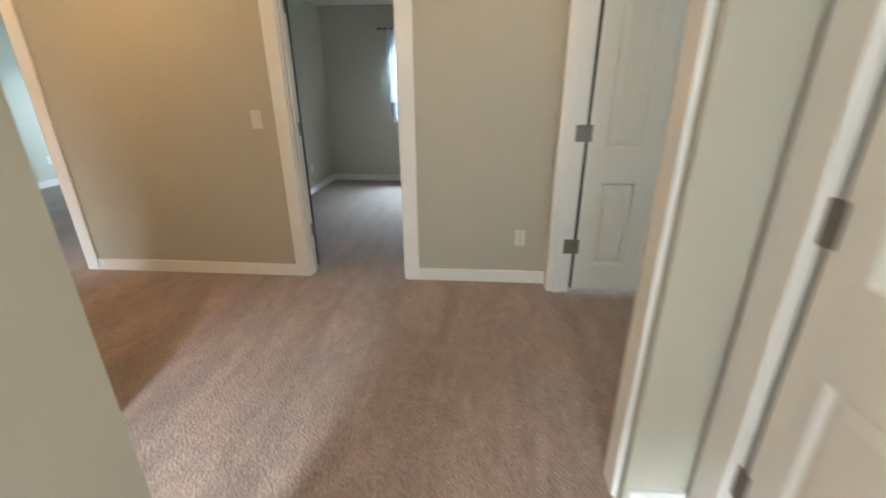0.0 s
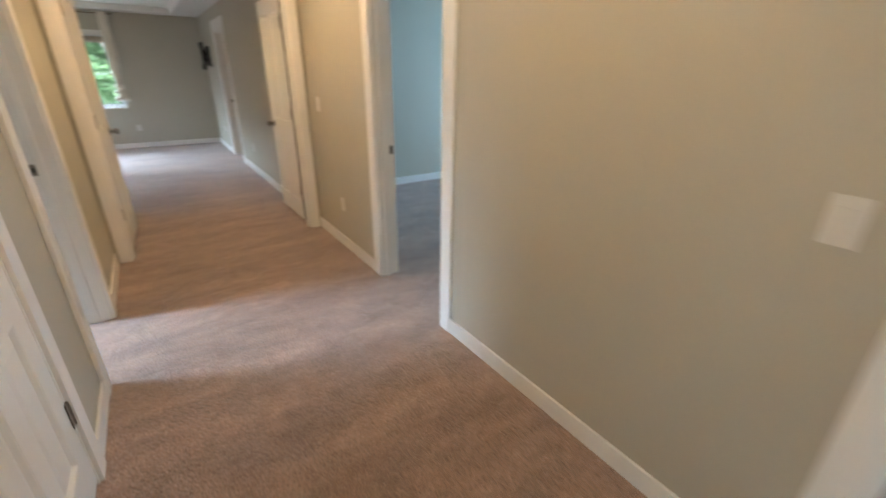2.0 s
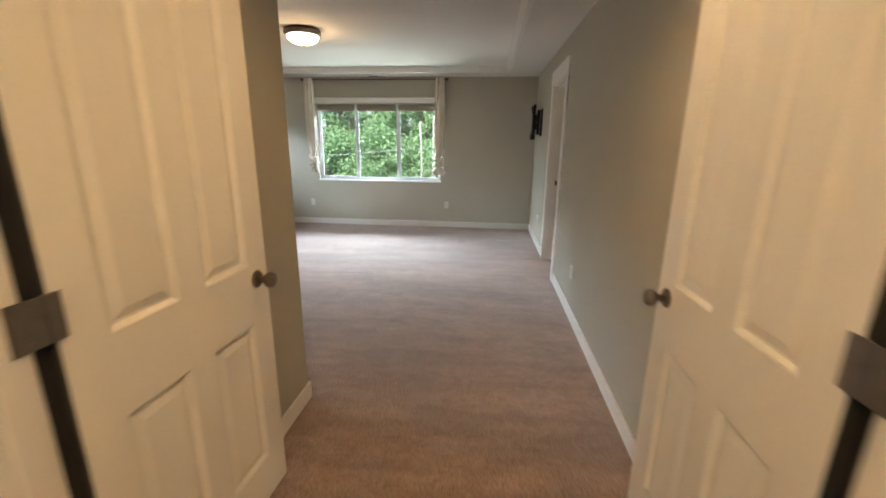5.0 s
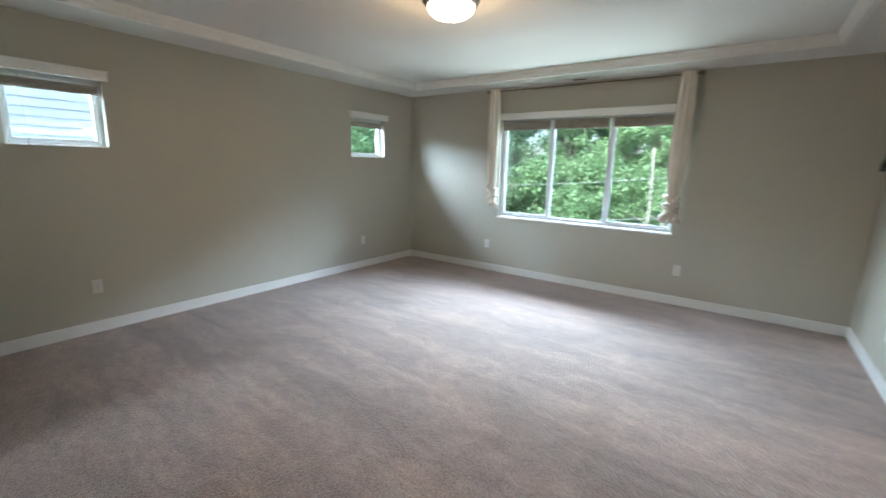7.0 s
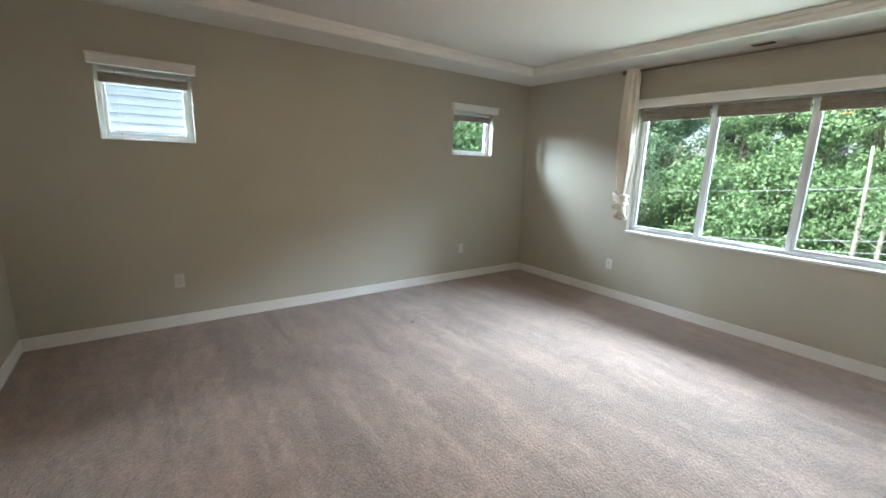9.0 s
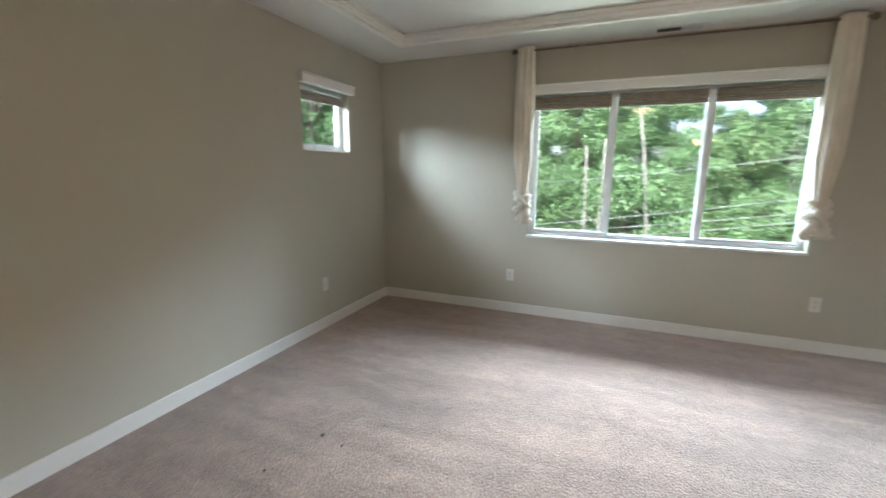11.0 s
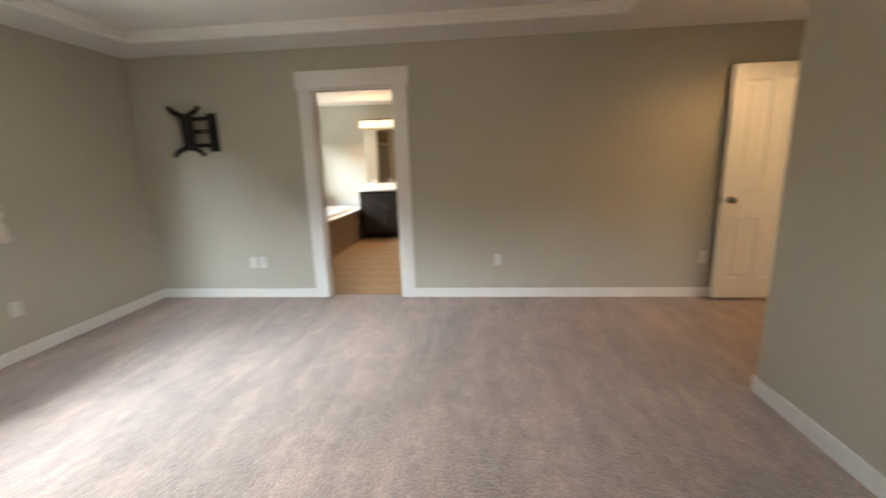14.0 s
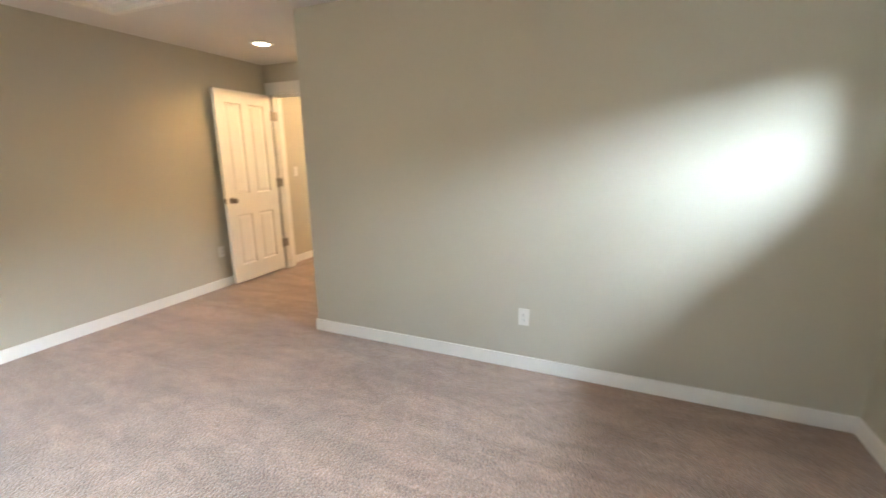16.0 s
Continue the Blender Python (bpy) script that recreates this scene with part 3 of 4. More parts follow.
# hall lamps out of view; the corridor one is added without a known fixture
for x, y, power in ((-3.75, 1.87, 4.2), (-1.55, 1.87, 2.6), (0.75, 1.7, 1.1), (0.75, -0.9, 1.2)):
    flush_lamp(x, y, CEIL, HALL_LAMP * power, "lit flush hall lamp with a frosted glass bowl")
downlight(-10.23, 5.175, 2.2, BATH_WARM)

# ---- bedroom windows ----


def window(name, along, opening, lo, hi, bars, label, sill=True, slide=True):
    """A vinyl window in a wall opening; bars are the places of the upright mullions."""
    u0, u1, z0, z1 = opening
    root = tagged(new(name), label, "window", kind="structure")

    def b(*a, bevel=0.004):
        ua, ub, wa, wb, za, zb = a
        return boxm(ua, ub, wa, wb, za, zb, bevel=bevel) if along == "x" else boxm(wa, wb, ua, ub, za, zb, bevel=bevel)

    f = 0.032
    for args in ((u0, u0 + f, lo, hi, z0, z1), (u1 - f, u1, lo, hi, z0, z1), (u0 + f, u1 - f, lo, hi, z0, z0 + f), (u0 + f, u1 - f, lo, hi, z1 - f, z1)):
        part("window_frame", b(*args), vinyl, root, "white vinyl frame")
    for u in bars:
        part("mullion", b(u - 0.016, u + 0.016, lo - 0.004, hi + 0.004, z0 + f, z1 - f), vinyl, root, "white vinyl mullion")
    edges = [u0 + f, *bars, u1 - f]
    mid = (lo + hi) / 2
    for i, (a, c) in enumerate(zip(edges, edges[1:])):
        a2, c2 = a + (0.016 if i else 0), c - (0.016 if i < len(edges) - 2 else 0)
        s = 0.022 if i % 2 == 0 and slide else 0.010
        sash = bmesh.new()
        for q in ((a2, a2 + s, z0 + f, z1 - f), (c2 - s, c2, z0 + f, z1 - f), (a2 + s, c2 - s, z0 + f, z0 + f + s), (a2 + s, c2 - s, z1 - f - s, z1 - f)):
            if along == "x":
                box(sash, q[0], q[1], mid - 0.016, mid + 0.016, q[2], q[3], bevel=0.002)
            else:
                box(sash, mid - 0.016, mid + 0.016, q[0], q[1], q[2], q[3], bevel=0.002)
        sash_ob = part("sash", sash, vinyl, root, "white vinyl sash")
        pane = part("pane", b(a2 + s - 0.003, c2 - s + 0.003, mid - 0.003, mid + 0.003, z0 + f + s - 0.003, z1 - f - s + 0.003, bevel=0), glass, sash_ob, "clear glass pane")
        pane.visible_shadow = False
    return root


window("window_1", "y", WIN_W, -11.125, -11.065, [-0.195, 0.497], "wide three-part white vinyl window facing trees")
window("window_2", "x", WIN_S1, -2.515, -2.455, [], "small high white vinyl window", slide=True)
window("window_3", "x", WIN_S2, -2.515, -2.455, [], "small high white vinyl window facing a sided house", slide=True)
window("window_4", "x", WIN_BLUE, 6.29, 6.345, [0.12], "white vinyl sliding window in a side bedroom")
# sills
for args in ((-11.06, -10.985, -0.879, 1.227, 0.746, 0.769), ):
    tagged(part("window_sill", boxm(*args, bevel=0.004), trim_white), "white painted window sill", "window sill", kind="structure")
for o in (WIN_S1, WIN_S2):
    tagged(part("window_sill", boxm(o[0] + 0.001, o[1] - 0.001, -2.45, -2.386, o[2] - 0.003, o[2] + 0.008, bevel=0.003), trim_white), "white painted window sill", "window sill", kind="structure")


def valance(along, u0, u1, at, sign, z0, z1, label):
    lo, hi = sorted((at, at + sign * 0.055))
    bm = bmesh.new()
    cap = sorted((at, at + sign * 0.065))
    if along == "y":
        box(bm, lo, hi, u0, u1, z0, z1 - 0.012, bevel=0.003)
        box(bm, cap[0], cap[1], u0 - 0.006, u1 + 0.006, z1 - 0.012, z1, bevel=0.003)
    else:
        box(bm, u0, u1, lo, hi, z0, z1 - 0.012, bevel=0.003)
        box(bm, u0 - 0.006, u1 + 0.006, cap[0], cap[1], z1 - 0.012, z1, bevel=0.003)
    tagged(part("valance", bm, trim_white), label, "valance", "blind valances")


valance("y", -0.90, 1.25, -11.0, 1, 2.003, 2.083, "white painted valance over the wide window")
valance("x", WIN_S1[0] - 0.03, WIN_S1[1] + 0.03, -2.389, 1, 1.997, 2.07, "white painted valance over the small window")
valance("x", WIN_S2[0] - 0.03, WIN_S2[1] + 0.03, -2.389, 1, 1.997, 2.07, "white painted valance over the small window")


def raised_shade(along, u0, u1, at, z_top, z_low, folds, label):
    """A woven shade drawn up into a stack of folds under its head rail."""
    root = thing("window_shade", Matrix(), label, "window shade", "woven shades")
    n = folds
    for i in range(n):
        za = z_low + (z_top - z_low) * i / n
        zb = z_low + (z_top - z_low) * (i + 0.92) / n
        d = 0.017 + 0.006 * ((i * 7) % 3)
        bm = boxm(u0, u1, at - d, at + d, za, zb, bevel=0.006) if along == "x" else boxm(at - d, at + d, u0, u1, za, zb, bevel=0.006)
        part("fold", bm, shade_cloth, root)
    rail = (u0, u1, at - 0.012, at + 0.012, z_low - 0.014, z_low - 0.001) if along == "x" else (at - 0.012, at + 0.012, u0, u1, z_low - 0.014, z_low - 0.001)
    part("bottom_rail", boxm(*rail, bevel=0.003), shade_cloth, root, "woven bottom rail")
    return root


for a, b in ((-0.845, -0.22), (-0.165, 0.47), (0.525, 1.19)):
    raised_shade("y", a, b, -11.03, 1.985, 1.895, 5, "taupe woven shade drawn up to the window's head")
for o in (WIN_S1, WIN_S2):
    sh = raised_shade("x", o[0] + 0.02, o[1] - 0.02, -2.425, 1.955, 1.905, 3, "taupe woven shade drawn up in the small window")
    part("pull_cord", tube([(o[1] - 0.12, -2.40, 1.98), (o[1] - 0.125, -2.398, 1.7), (o[1] - 0.12, -2.383, 1.48)], 0.0022, 6), cable_rubber, sh, "thin pull cord")


def curtain_rod(y0, y1, x, z, label):
    root = thing("curtain_rod", Matrix(), label, "curtain rod")
    part("pole", tube([(x, y0, z), (x, y1, z)], 0.009, 12), rod_metal, root)
    for y, s in ((y0, -1), (y1, 1)):
        part("finial", lathe([(0.010, 0), (0.018, 0.008), (0.023, 0.022), (0.016, 0.038), (0.004, 0.044)], 16, m=Matrix.Translation((x, y, z)) @ Matrix.Rotation(radians(-90 * s), 4, "X")), rod_metal, root, "bronze ball finial", smooth=True)
    for y in (y0 + 0.05, y1 - 0.05):
        bm = tube([(-11.0, y, z - 0.02), (x - 0.03, y, z - 0.02), (x, y, z - 0.009)], 0.005, 8)
        box(bm, -11.0, -10.995, y - 0.012, y + 0.012, z - 0.05, z + 0.01, bevel=0.001)
        part("bracket", bm, rod_metal, root, "bronze wall bracket")


curtain_rod(-0.995, 1.30, -10.885, 2.345, "thin bronze curtain rod above the wide window")


def knotted_curtain(y, x, z_top, z_knot, z_low, lean, seed, cloth, label, width=0.10):
    """A narrow drape gathered on its rod, widening down, and tied in a knot near its foot."""
    rnd = random.Random(seed)
    root = thing("curtain", Matrix(), label, "curtain", "knotted curtains")
    bm = bmesh.new()
    steps, rows = 72, 46
    phase = [rnd.uniform(0, 6.28) for _ in range(4)]
    rings = []
    for r in range(rows + 1):
        f = r / rows
        z = z_top + (z_knot - z_top) * f
        w = width * (0.86 + 0.16 * math.sin(f * math.pi)) * (1 - 0.52 * max(0, f - 0.72) / 0.28)
        d = 0.028 + 0.028 * math.sin(f * math.pi)
        cy = y + lean * f * f
        ring = []
        for k in range(steps):
            a = 2 * math.pi * k / steps
            fold = 1 + (0.30 - 0.12 * f) * math.sin(9 * a + phase[0] + 1.2 * f) + 0.12 * math.sin(17 * a + phase[1] - 2 * f)
            ring.append(bm.verts.new((x + d * math.sin(a) * fold, cy + w * math.cos(a) * (0.9 + 0.1 * fold), z)))
        rings.append(ring)
    for a, b in zip(rings, rings[1:]):
        for k in range(steps):
            bm.faces.new((a[k], a[(k + 1) % steps], b[(k + 1) % steps], b[k]))
    bm.faces.new(rings[0])
    bm.faces.new(rings[-1])
    bmesh.ops.recalc_face_normals(bm, faces=bm.faces)
    part("drape", bm, cloth, root, smooth=True)
    cy = y + lean
    # the knot: wound rolls of cloth
    bm = bmesh.new()
    for j in range(5):
        tilt, off = rnd.uniform(-1.0, 1.0), rnd.uniform(-0.015, 0.015)
        pts = []
        for k in range(13):
            a = 2 * math.pi * k / 12
            pts.append((x + 0.045 * math.sin(a) + off, cy + 0.062 * math.cos(a), z_knot + 0.02 - 0.018 * j + tilt * 0.06 * math.cos(a)))
        tube(pts, 0.019, 10, bm)
    for v in bm.verts:
        v.co += Vector(noise.noise_vector(v.co * 30)) * 0.016
    part("knot", bm, cloth, root, "tied knot of cloth", smooth=True)
    # loose ends
    bm = bmesh.new()
    for j in range(8):
        dy, dx = rnd.uniform(-0.085, 0.085), rnd.uniform(-0.02, 0.03)
        length = (z_knot - z_low) * rnd.uniform(0.7, 1.0)
        pts = [(x + dx * q, cy + dy * q + 0.02 * math.sin(4 * q + j), z_knot - 0.03 - length * q) for q in (0, .25, .5, .75, 1)]
        tube(pts, 0.022, 10, bm, taper=1.35)
    for v in bm.verts:
        v.co += Vector(noise.noise_vector(v.co * 26)) * 0.02
    part("tail", bm, cloth, root, "loose gathered ends", smooth=True)
    return root


knotted_curtain(-0.916, -10.885, 2.375, 1.10, 0.91, 0.012, 3, curtain_cloth, "cream linen curtain tied in a knot beside the wide window", width=0.082)
knotted_curtain(1.213, -10.885, 2.375, 1.09, 0.905, -0.016, 8, curtain_cloth, "cream linen curtain tied in a knot at the window's other end", width=0.082)

# side bedroom: sheer curtain and rod
rod = thing("curtain_rod", Matrix(), "dark curtain rod over the side bedroom window", "curtain rod")
part("pole", tube([(-0.72, 6.15, 2.09), (0.95, 6.15, 2.09)], 0.009, 12), rod_metal, rod)
for x in (-0.72, 0.95):
    part("finial", lathe([(0.004, -0.02), (0.02, -0.012), (0.022, 0.0), (0.02, 0.012), (0.004, 0.02)], 14, m=Matrix.Translation((x, 6.15, 2.09))), rod_metal, rod, smooth=True)
    part("bracket", tube([(x + (0.06 if x < 0 else -0.06), 6.24, 2.08), (x + (0.06 if x < 0 else -0.06), 6.15, 2.085)], 0.005, 8), rod_metal, rod)


def sheer(x0, x1, z_top, z_tie, z_low, label):
    """A sheer panel swept to one side and tied low."""
    root = thing("sheer_curtain", Matrix(), label, "curtain")
    bm = bmesh.new()
    cols, rows = 60, 30
    grid = []
    for r in range(rows + 1):
        f = r / rows
        z = z_top + (z_tie - z_top) * f
        right = x1 + (x0 + 0.13 - x1) * f ** 0.8
        grid.append([bm.verts.new((x0 + (right - x0) * c / cols, 6.15 + 0.022 * math.sin(c * 1.05 + 0.8 * f) * (1 - 0.4 * f), z)) for c in range(cols + 1)])
    for a, b in zip(grid, grid[1:]):
        for c in range(cols):
            bm.faces.new((a[c], a[c + 1], b[c + 1], b[c]))
    bmesh.ops.solidify(bm, geom=bm.faces[:], thickness=0.0015)
    part("panel", bm, sheer_cloth, root, smooth=True)
    pts = [(x0 + 0.07, 6.15, z_tie + 0.02), (x0 + 0.06, 6.14, (z_tie + z_low) / 2), (x0 + 0.08, 6.15, z_low)]
    part("tail", tube(pts, 0.05, 12, taper=0.8), sheer_cloth, root, "tied sheer end", smooth=True)


sheer(-0.62, 0.02, 2.10, 1.12, 0.88, "white sheer curtain swept aside and tied")

# ---- ceiling vent, television bracket ----
vent = thing("ceiling_vent", pose(-10.873, 0.21, CEIL), "white ceiling air vent with dark slots", "air vent")
bm = bmesh.new()
for q in ((-0.065, 0.065, -0.17, -0.15), (-0.065, 0.065, 0.15, 0.17), (-0.065, -0.05, -0.15, 0.15), (0.05, 0.065, -0.15, 0.15)):
    box(bm, *q, -0.008, -0.0005, bevel=0.002)
part("frame", bm, trim_white, vent)
part("duct_dark", boxm(-0.05, 0.05, -0.15, 0.15, -0.0020, -0.0006), slot_dark, vent, "dark duct opening")
for i in range(5):
    part("slat", boxm(-0.044 + i * 0.021, -0.040 + i * 0.021, 0.01, 0.15, -0.0065, -0.0022, bevel=0.001), trim_white, vent)

mount = thing("tv_bracket", pose(-10.28, N0, 1.692) @ Matrix.Diagonal((0.98, 1, 1, 1)), "black steel swivel television bracket bolted to the wall", "tv mount")
part("wall_plate", boxm(0.04, 0.14, -0.022, -0.0, -0.19, 0.17, bevel=0.004), black_steel, mount)
bm = bmesh.new()
for z in (-0.13, 0.0, 0.12):
    box(bm, -0.12, 0.10, -0.060, -0.040, z - 0.018, z + 0.018, bevel=0.003)
part("swing_arm", bm, black_steel, mount)
part("pivot", tube([(0.09, -0.05, -0.17), (0.09, -0.05, 0.16)], 0.02, 14), black_steel, mount)
part("head_plate", boxm(-0.175, -0.055, -0.115, -0.075, -0.175, 0.165, bevel=0.008), black_steel, mount)
part("tilt_block", boxm(-0.15, -0.09, -0.086, -0.045, -0.10, 0.10, bevel=0.004), black_steel, mount)
for sx, sz in ((-1, 1), (-1, -1), (1, 1), (1, -1)):
    z = 0.155 * sz
    x0 = -0.125
    pts = [(x0 + sx * 0.03, -0.095, z - 0.02 * sz), (x0 + sx * 0.07, -0.098, z + 0.012 * sz), (x0 + sx * 0.115, -0.10, z + 0.028 * sz), (x0 + sx * 0.155, -0.10, z + 0.072 * sz)]
    part("claw", tube(pts, 0.027, 10, taper=0.75), black_steel, mount, smooth=True)
part("level_strip", boxm(0.0, 0.10, -0.0615, -0.0602, -0.006, 0.004), chrome, mount, "bright bare metal strip")

for x, y, s in ((-8.71, -1.44, 0.011), (-8.68, -1.30, 0.007), (-8.40, -1.52, 0.008), (-8.91, -1.19, 0.006)):
    bm = bmesh.new()
    bmesh.ops.create_icosphere(bm, subdivisions=2, radius=s)
    for v in bm.verts:
        v.co = Vector((v.co.x, v.co.y, v.co.z * 0.5 + s * 0.4)) + Vector(noise.noise_vector(v.co * 300 + Vector((x, y, 0)))) * s * 0.35
    lint = tagged(part("lint", bm, slot_dark, m=pose(x, y, 0.001)), "small dark speck of lint on the carpet", "lint", "carpet lint")

# ---- bathroom ----
TX, TY0, TY1, TZ = -9.80, 4.42, 6.6, 0.54
bath_floor = tagged(part("floor_bath", boxm(-10.999, -5.78, 2.80, 6.599, -0.01, 0.0015), grout), "warm beige vinyl tile bathroom floor", "floor", kind="structure")

deck = thing("bathtub_deck", Matrix(), "brown tiled tub surround with a pale rim", "bathtub deck")
bm = bmesh.new()
box(bm, -10.995, TX - 0.012, TY0 + 0.012, TY0 + 0.05, 0.006, TZ - 0.03)
box(bm, TX - 0.05, TX - 0.012, TY0 + 0.05, TY1 - 0.002, 0.006, TZ - 0.03)
part("core", bm, grout, deck)
for k in range(7):
    y0 = TY0 + k * 0.33
    for zc in range(2):
        part("tile", boxm(TX - 0.012, TX, y0 + 0.002, min(TY1, y0 + 0.328), 0.008 + zc * 0.25, 0.254 + zc * 0.25, bevel=0.0015), tub_tile, deck)
for k in range(4):
    x1 = TX - 0.012 - k * 0.305
    for zc in range(2):
        part("tile", boxm(x1 - 0.303, x1, TY0, TY0 + 0.012, 0.008 + zc * 0.25, 0.254 + zc * 0.25, bevel=0.0015), tub_tile, deck)
bm = bmesh.new()
for q in ((-10.995, TX + 0.015, TY0 - 0.015, TY0 + 0.16), (TX - 0.13, TX + 0.015, TY0 + 0.16, TY1 - 0.004), (-10.995, -10.88, TY0 + 0.16, TY1 - 0.004), (-10.88, TX - 0.13, TY1 - 0.2, TY1 - 0.004)):
    box(bm, *q, TZ - 0.03, TZ, bevel=0.004)
part("rim", bm, stone_top, deck, "pale stone rim")


def basin(x0, x1, y0, y1, z, depth):
    """An oval-cornered tub with rolled lip."""
    bm = bmesh.new()
    cx, cy, a, b = (x0 + x1) / 2, (y0 + y1) / 2, (x1 - x0) / 2, (y1 - y0) / 2
    rings = []
    for s, h in ((1.06, 0.0), (1.06, 0.028), (1.02, 0.034), (0.95, 0.026), (0.90, -0.05), (0.84, -depth * 0.7), (0.74, -depth * 0.95), (0.4, -depth), (0.02, -depth)):
        ring = []
        for k in range(40):
            t = 2 * math.pi * k / 40
            c, w = math.cos(t), math.sin(t)
            p = 0.42
            ring.append(bm.verts.new((cx + a * s * math.copysign(abs(c) ** p, c), cy + b * s * math.copysign(abs(w) ** p, w), z + h)))
        rings.append(ring)
    for r, q in zip(rings, rings[1:]):
        for k in range(40):
            bm.faces.new((r[k], r[(k + 1) % 40], q[(k + 1) % 40], q[k]))
    bm.faces.new(rings[-1])
    bmesh.ops.recalc_face_normals(bm, faces=bm.faces)
    return bm


tub = thing("bathtub", Matrix(), "white acrylic drop-in bathtub set in the tiled deck", "bathtub")
part("shell", basin(-10.86, TX - 0.15, TY0 + 0.18, TY1 - 0.22, TZ, 0.42), acrylic, tub, smooth=True)
part("drain", lathe([(0.03, 0), (0.03, 0.004), (0.01, 0.006)], 16, m=Matrix.Translation((-10.37, 5.4, TZ - 0.419))), chrome, tub, "chrome drain", smooth=True)
tap = thing("tub_faucet", pose(-9.93, 4.62, TZ), "chrome deck-mounted tub faucet with curved spout", "faucet")
part("spout", tube([(0, 0, 0), (0, 0, 0.10), (-0.02, 0.02, 0.15), (-0.07, 0.06, 0.165), (-0.13, 0.10, 0.14), (-0.15, 0.115, 0.11)], 0.016, 12), chrome, tap, smooth=True)
for dx in (-0.13, 0.05):
    part("tap_handle", lathe([(0.024, 0), (0.022, 0.02), (0.012, 0.03), (0.016, 0.06), (0.008, 0.07)], 16, m=Matrix.Translation((dx, -0.03, 0))), chrome, tap, smooth=True)

splash = tagged(new("tub_backsplash"), "grey tile strip on the wall above the tub", "backsplash", kind="structure")
for k in range(4):
    x0 = -10.995 + k * 0.304
    part("tile", boxm(x0 + 0.002, x0 + 0.302, 6.59, 6.6, TZ + 0.002, TZ + 0.152, bevel=0.001), splash_tile, splash)
for k in range(7):
    y0 = TY0 + k * 0.328
    part("tile", boxm(-11.0, -10.99, y0 + 0.002, min(6.588, y0 + 0.326), TZ + 0.002, TZ + 0.152, bevel=0.001), splash_tile, splash)

# shower stall beside the door
shower_tile = mat("shower_tile", (0.20, 0.145, 0.105), rough=0.3, var=0.2, scale=5, grain=0.08, grain_scale=50, bump=0.05)
shower = thing("shower_stall", Matrix(), "brown tiled shower stall with a chrome-framed glass front", "shower")
SX, SY0, SY1 = -10.12, 2.842, 4.26
part("partition", boxm(-10.998, SX + 0.03, SY1, SY1 + 0.1, 0.004, 2.24, bevel=0.003), paint, shower, "painted end wall")
part("base", boxm(-10.985, SX - 0.06, SY0 + 0.012, SY1 - 0.012, 0.004, 0.06, bevel=0.01), acrylic, shower, "pale shower base")
part("curb", boxm(SX - 0.06, SX + 0.04, SY0, SY1, 0.004, 0.16, bevel=0.012), stone_top, shower, "pale stone curb")
back_tile = finish(boxm(0, 0.012, 0.002, 0.351, 0.002, 0.303, bevel=0.0015), "tile", shower_tile)
end_tile = finish(boxm(0.002, 0.289, 0, 0.012, 0.002, 0.303, bevel=0.0015), "tile", shower_tile)
for k in range(7):
    z = 0.062 + 0.305 * k
    for j in range(4):
        part("tile", back_tile, shower_tile, shower, m=pose(-10.998, SY0 + 0.004 + 0.353 * j, z))
    for j in range(3):
        for y in (SY0, SY1 - 0.012):
            part("tile", end_tile, shower_tile, shower, m=pose(-10.985 + 0.291 * j, y, z))
for z in (0.161, 1.80):
    part("rail", boxm(SX - 0.02, SX + 0.02, SY0 + 0.014, SY1 - 0.014, z, z + (0.03 if z < 1 else 0.055), bevel=0.004), chrome, shower, "chrome rail")
for y in (SY0 + 0.03, 3.55, SY1 - 0.03):
    part("stile", boxm(SX - 0.012, SX + 0.012, y - 0.014, y + 0.014, 0.192, 1.799, bevel=0.003), chrome, shower, "chrome stile")
for a, b in ((SY0 + 0.045, 3.535), (3.565, SY1 - 0.045)):
    pane = part("pane", boxm(SX - 0.003, SX + 0.003, a, b, 0.192, 1.799), glass, shower, "clear glass panel")
    pane.visible_shadow = False
part("pull_handle", tube([(SX + 0.02, 3.62, 0.95), (SX + 0.06, 3.62, 0.96), (SX + 0.06, 3.62, 1.14), (SX + 0.02, 3.62, 1.15)], 0.008, 8), chrome, shower, "chrome pull handle", smooth=True)

VX0, VX1, VY = -9.78, -7.98, 6.05
van = thing("vanity_cabinet", Matrix(), "dark espresso wood bathroom vanity cabinet", "vanity")
part("body", boxm(VX0, VX1, VY + 0.02, 6.598, 0.09, 0.851, bevel=0.002), espresso, van)
part("toe_kick", boxm(VX0 + 0.01, VX1 - 0.01, VY + 0.08, 6.598, 0.006, 0.09), espresso, van)
for k in range(4):
    x0 = VX0 + 0.02 + k * 0.445
    door = part("cabinet_door", boxm(x0, x0 + 0.43, VY, VY + 0.02, 0.12, 0.80, bevel=0.003), espresso, van)
    bm = bmesh.new()
    for q in ((x0, x0 + 0.055, 0.12, 0.80), (x0 + 0.375, x0 + 0.43, 0.12, 0.80), (x0 + 0.055, x0 + 0.375, 0.12, 0.175), (x0 + 0.055, x0 + 0.375, 0.745, 0.80)):
        box(bm, q[0], q[1], VY - 0.008, VY - 0.0005, q[2], q[3], bevel=0.002)
    part("door_frame", bm, espresso, door)
    hx = x0 + (0.39 if k % 2 == 0 else 0.03)
    part("handle", tube([(hx, VY - 0.008, 0.52), (hx, VY - 0.035, 0.53), (hx, VY - 0.035, 0.63), (hx, VY - 0.008, 0.64)], 0.005, 8), nickel, door, "nickel bar handle", smooth=True)
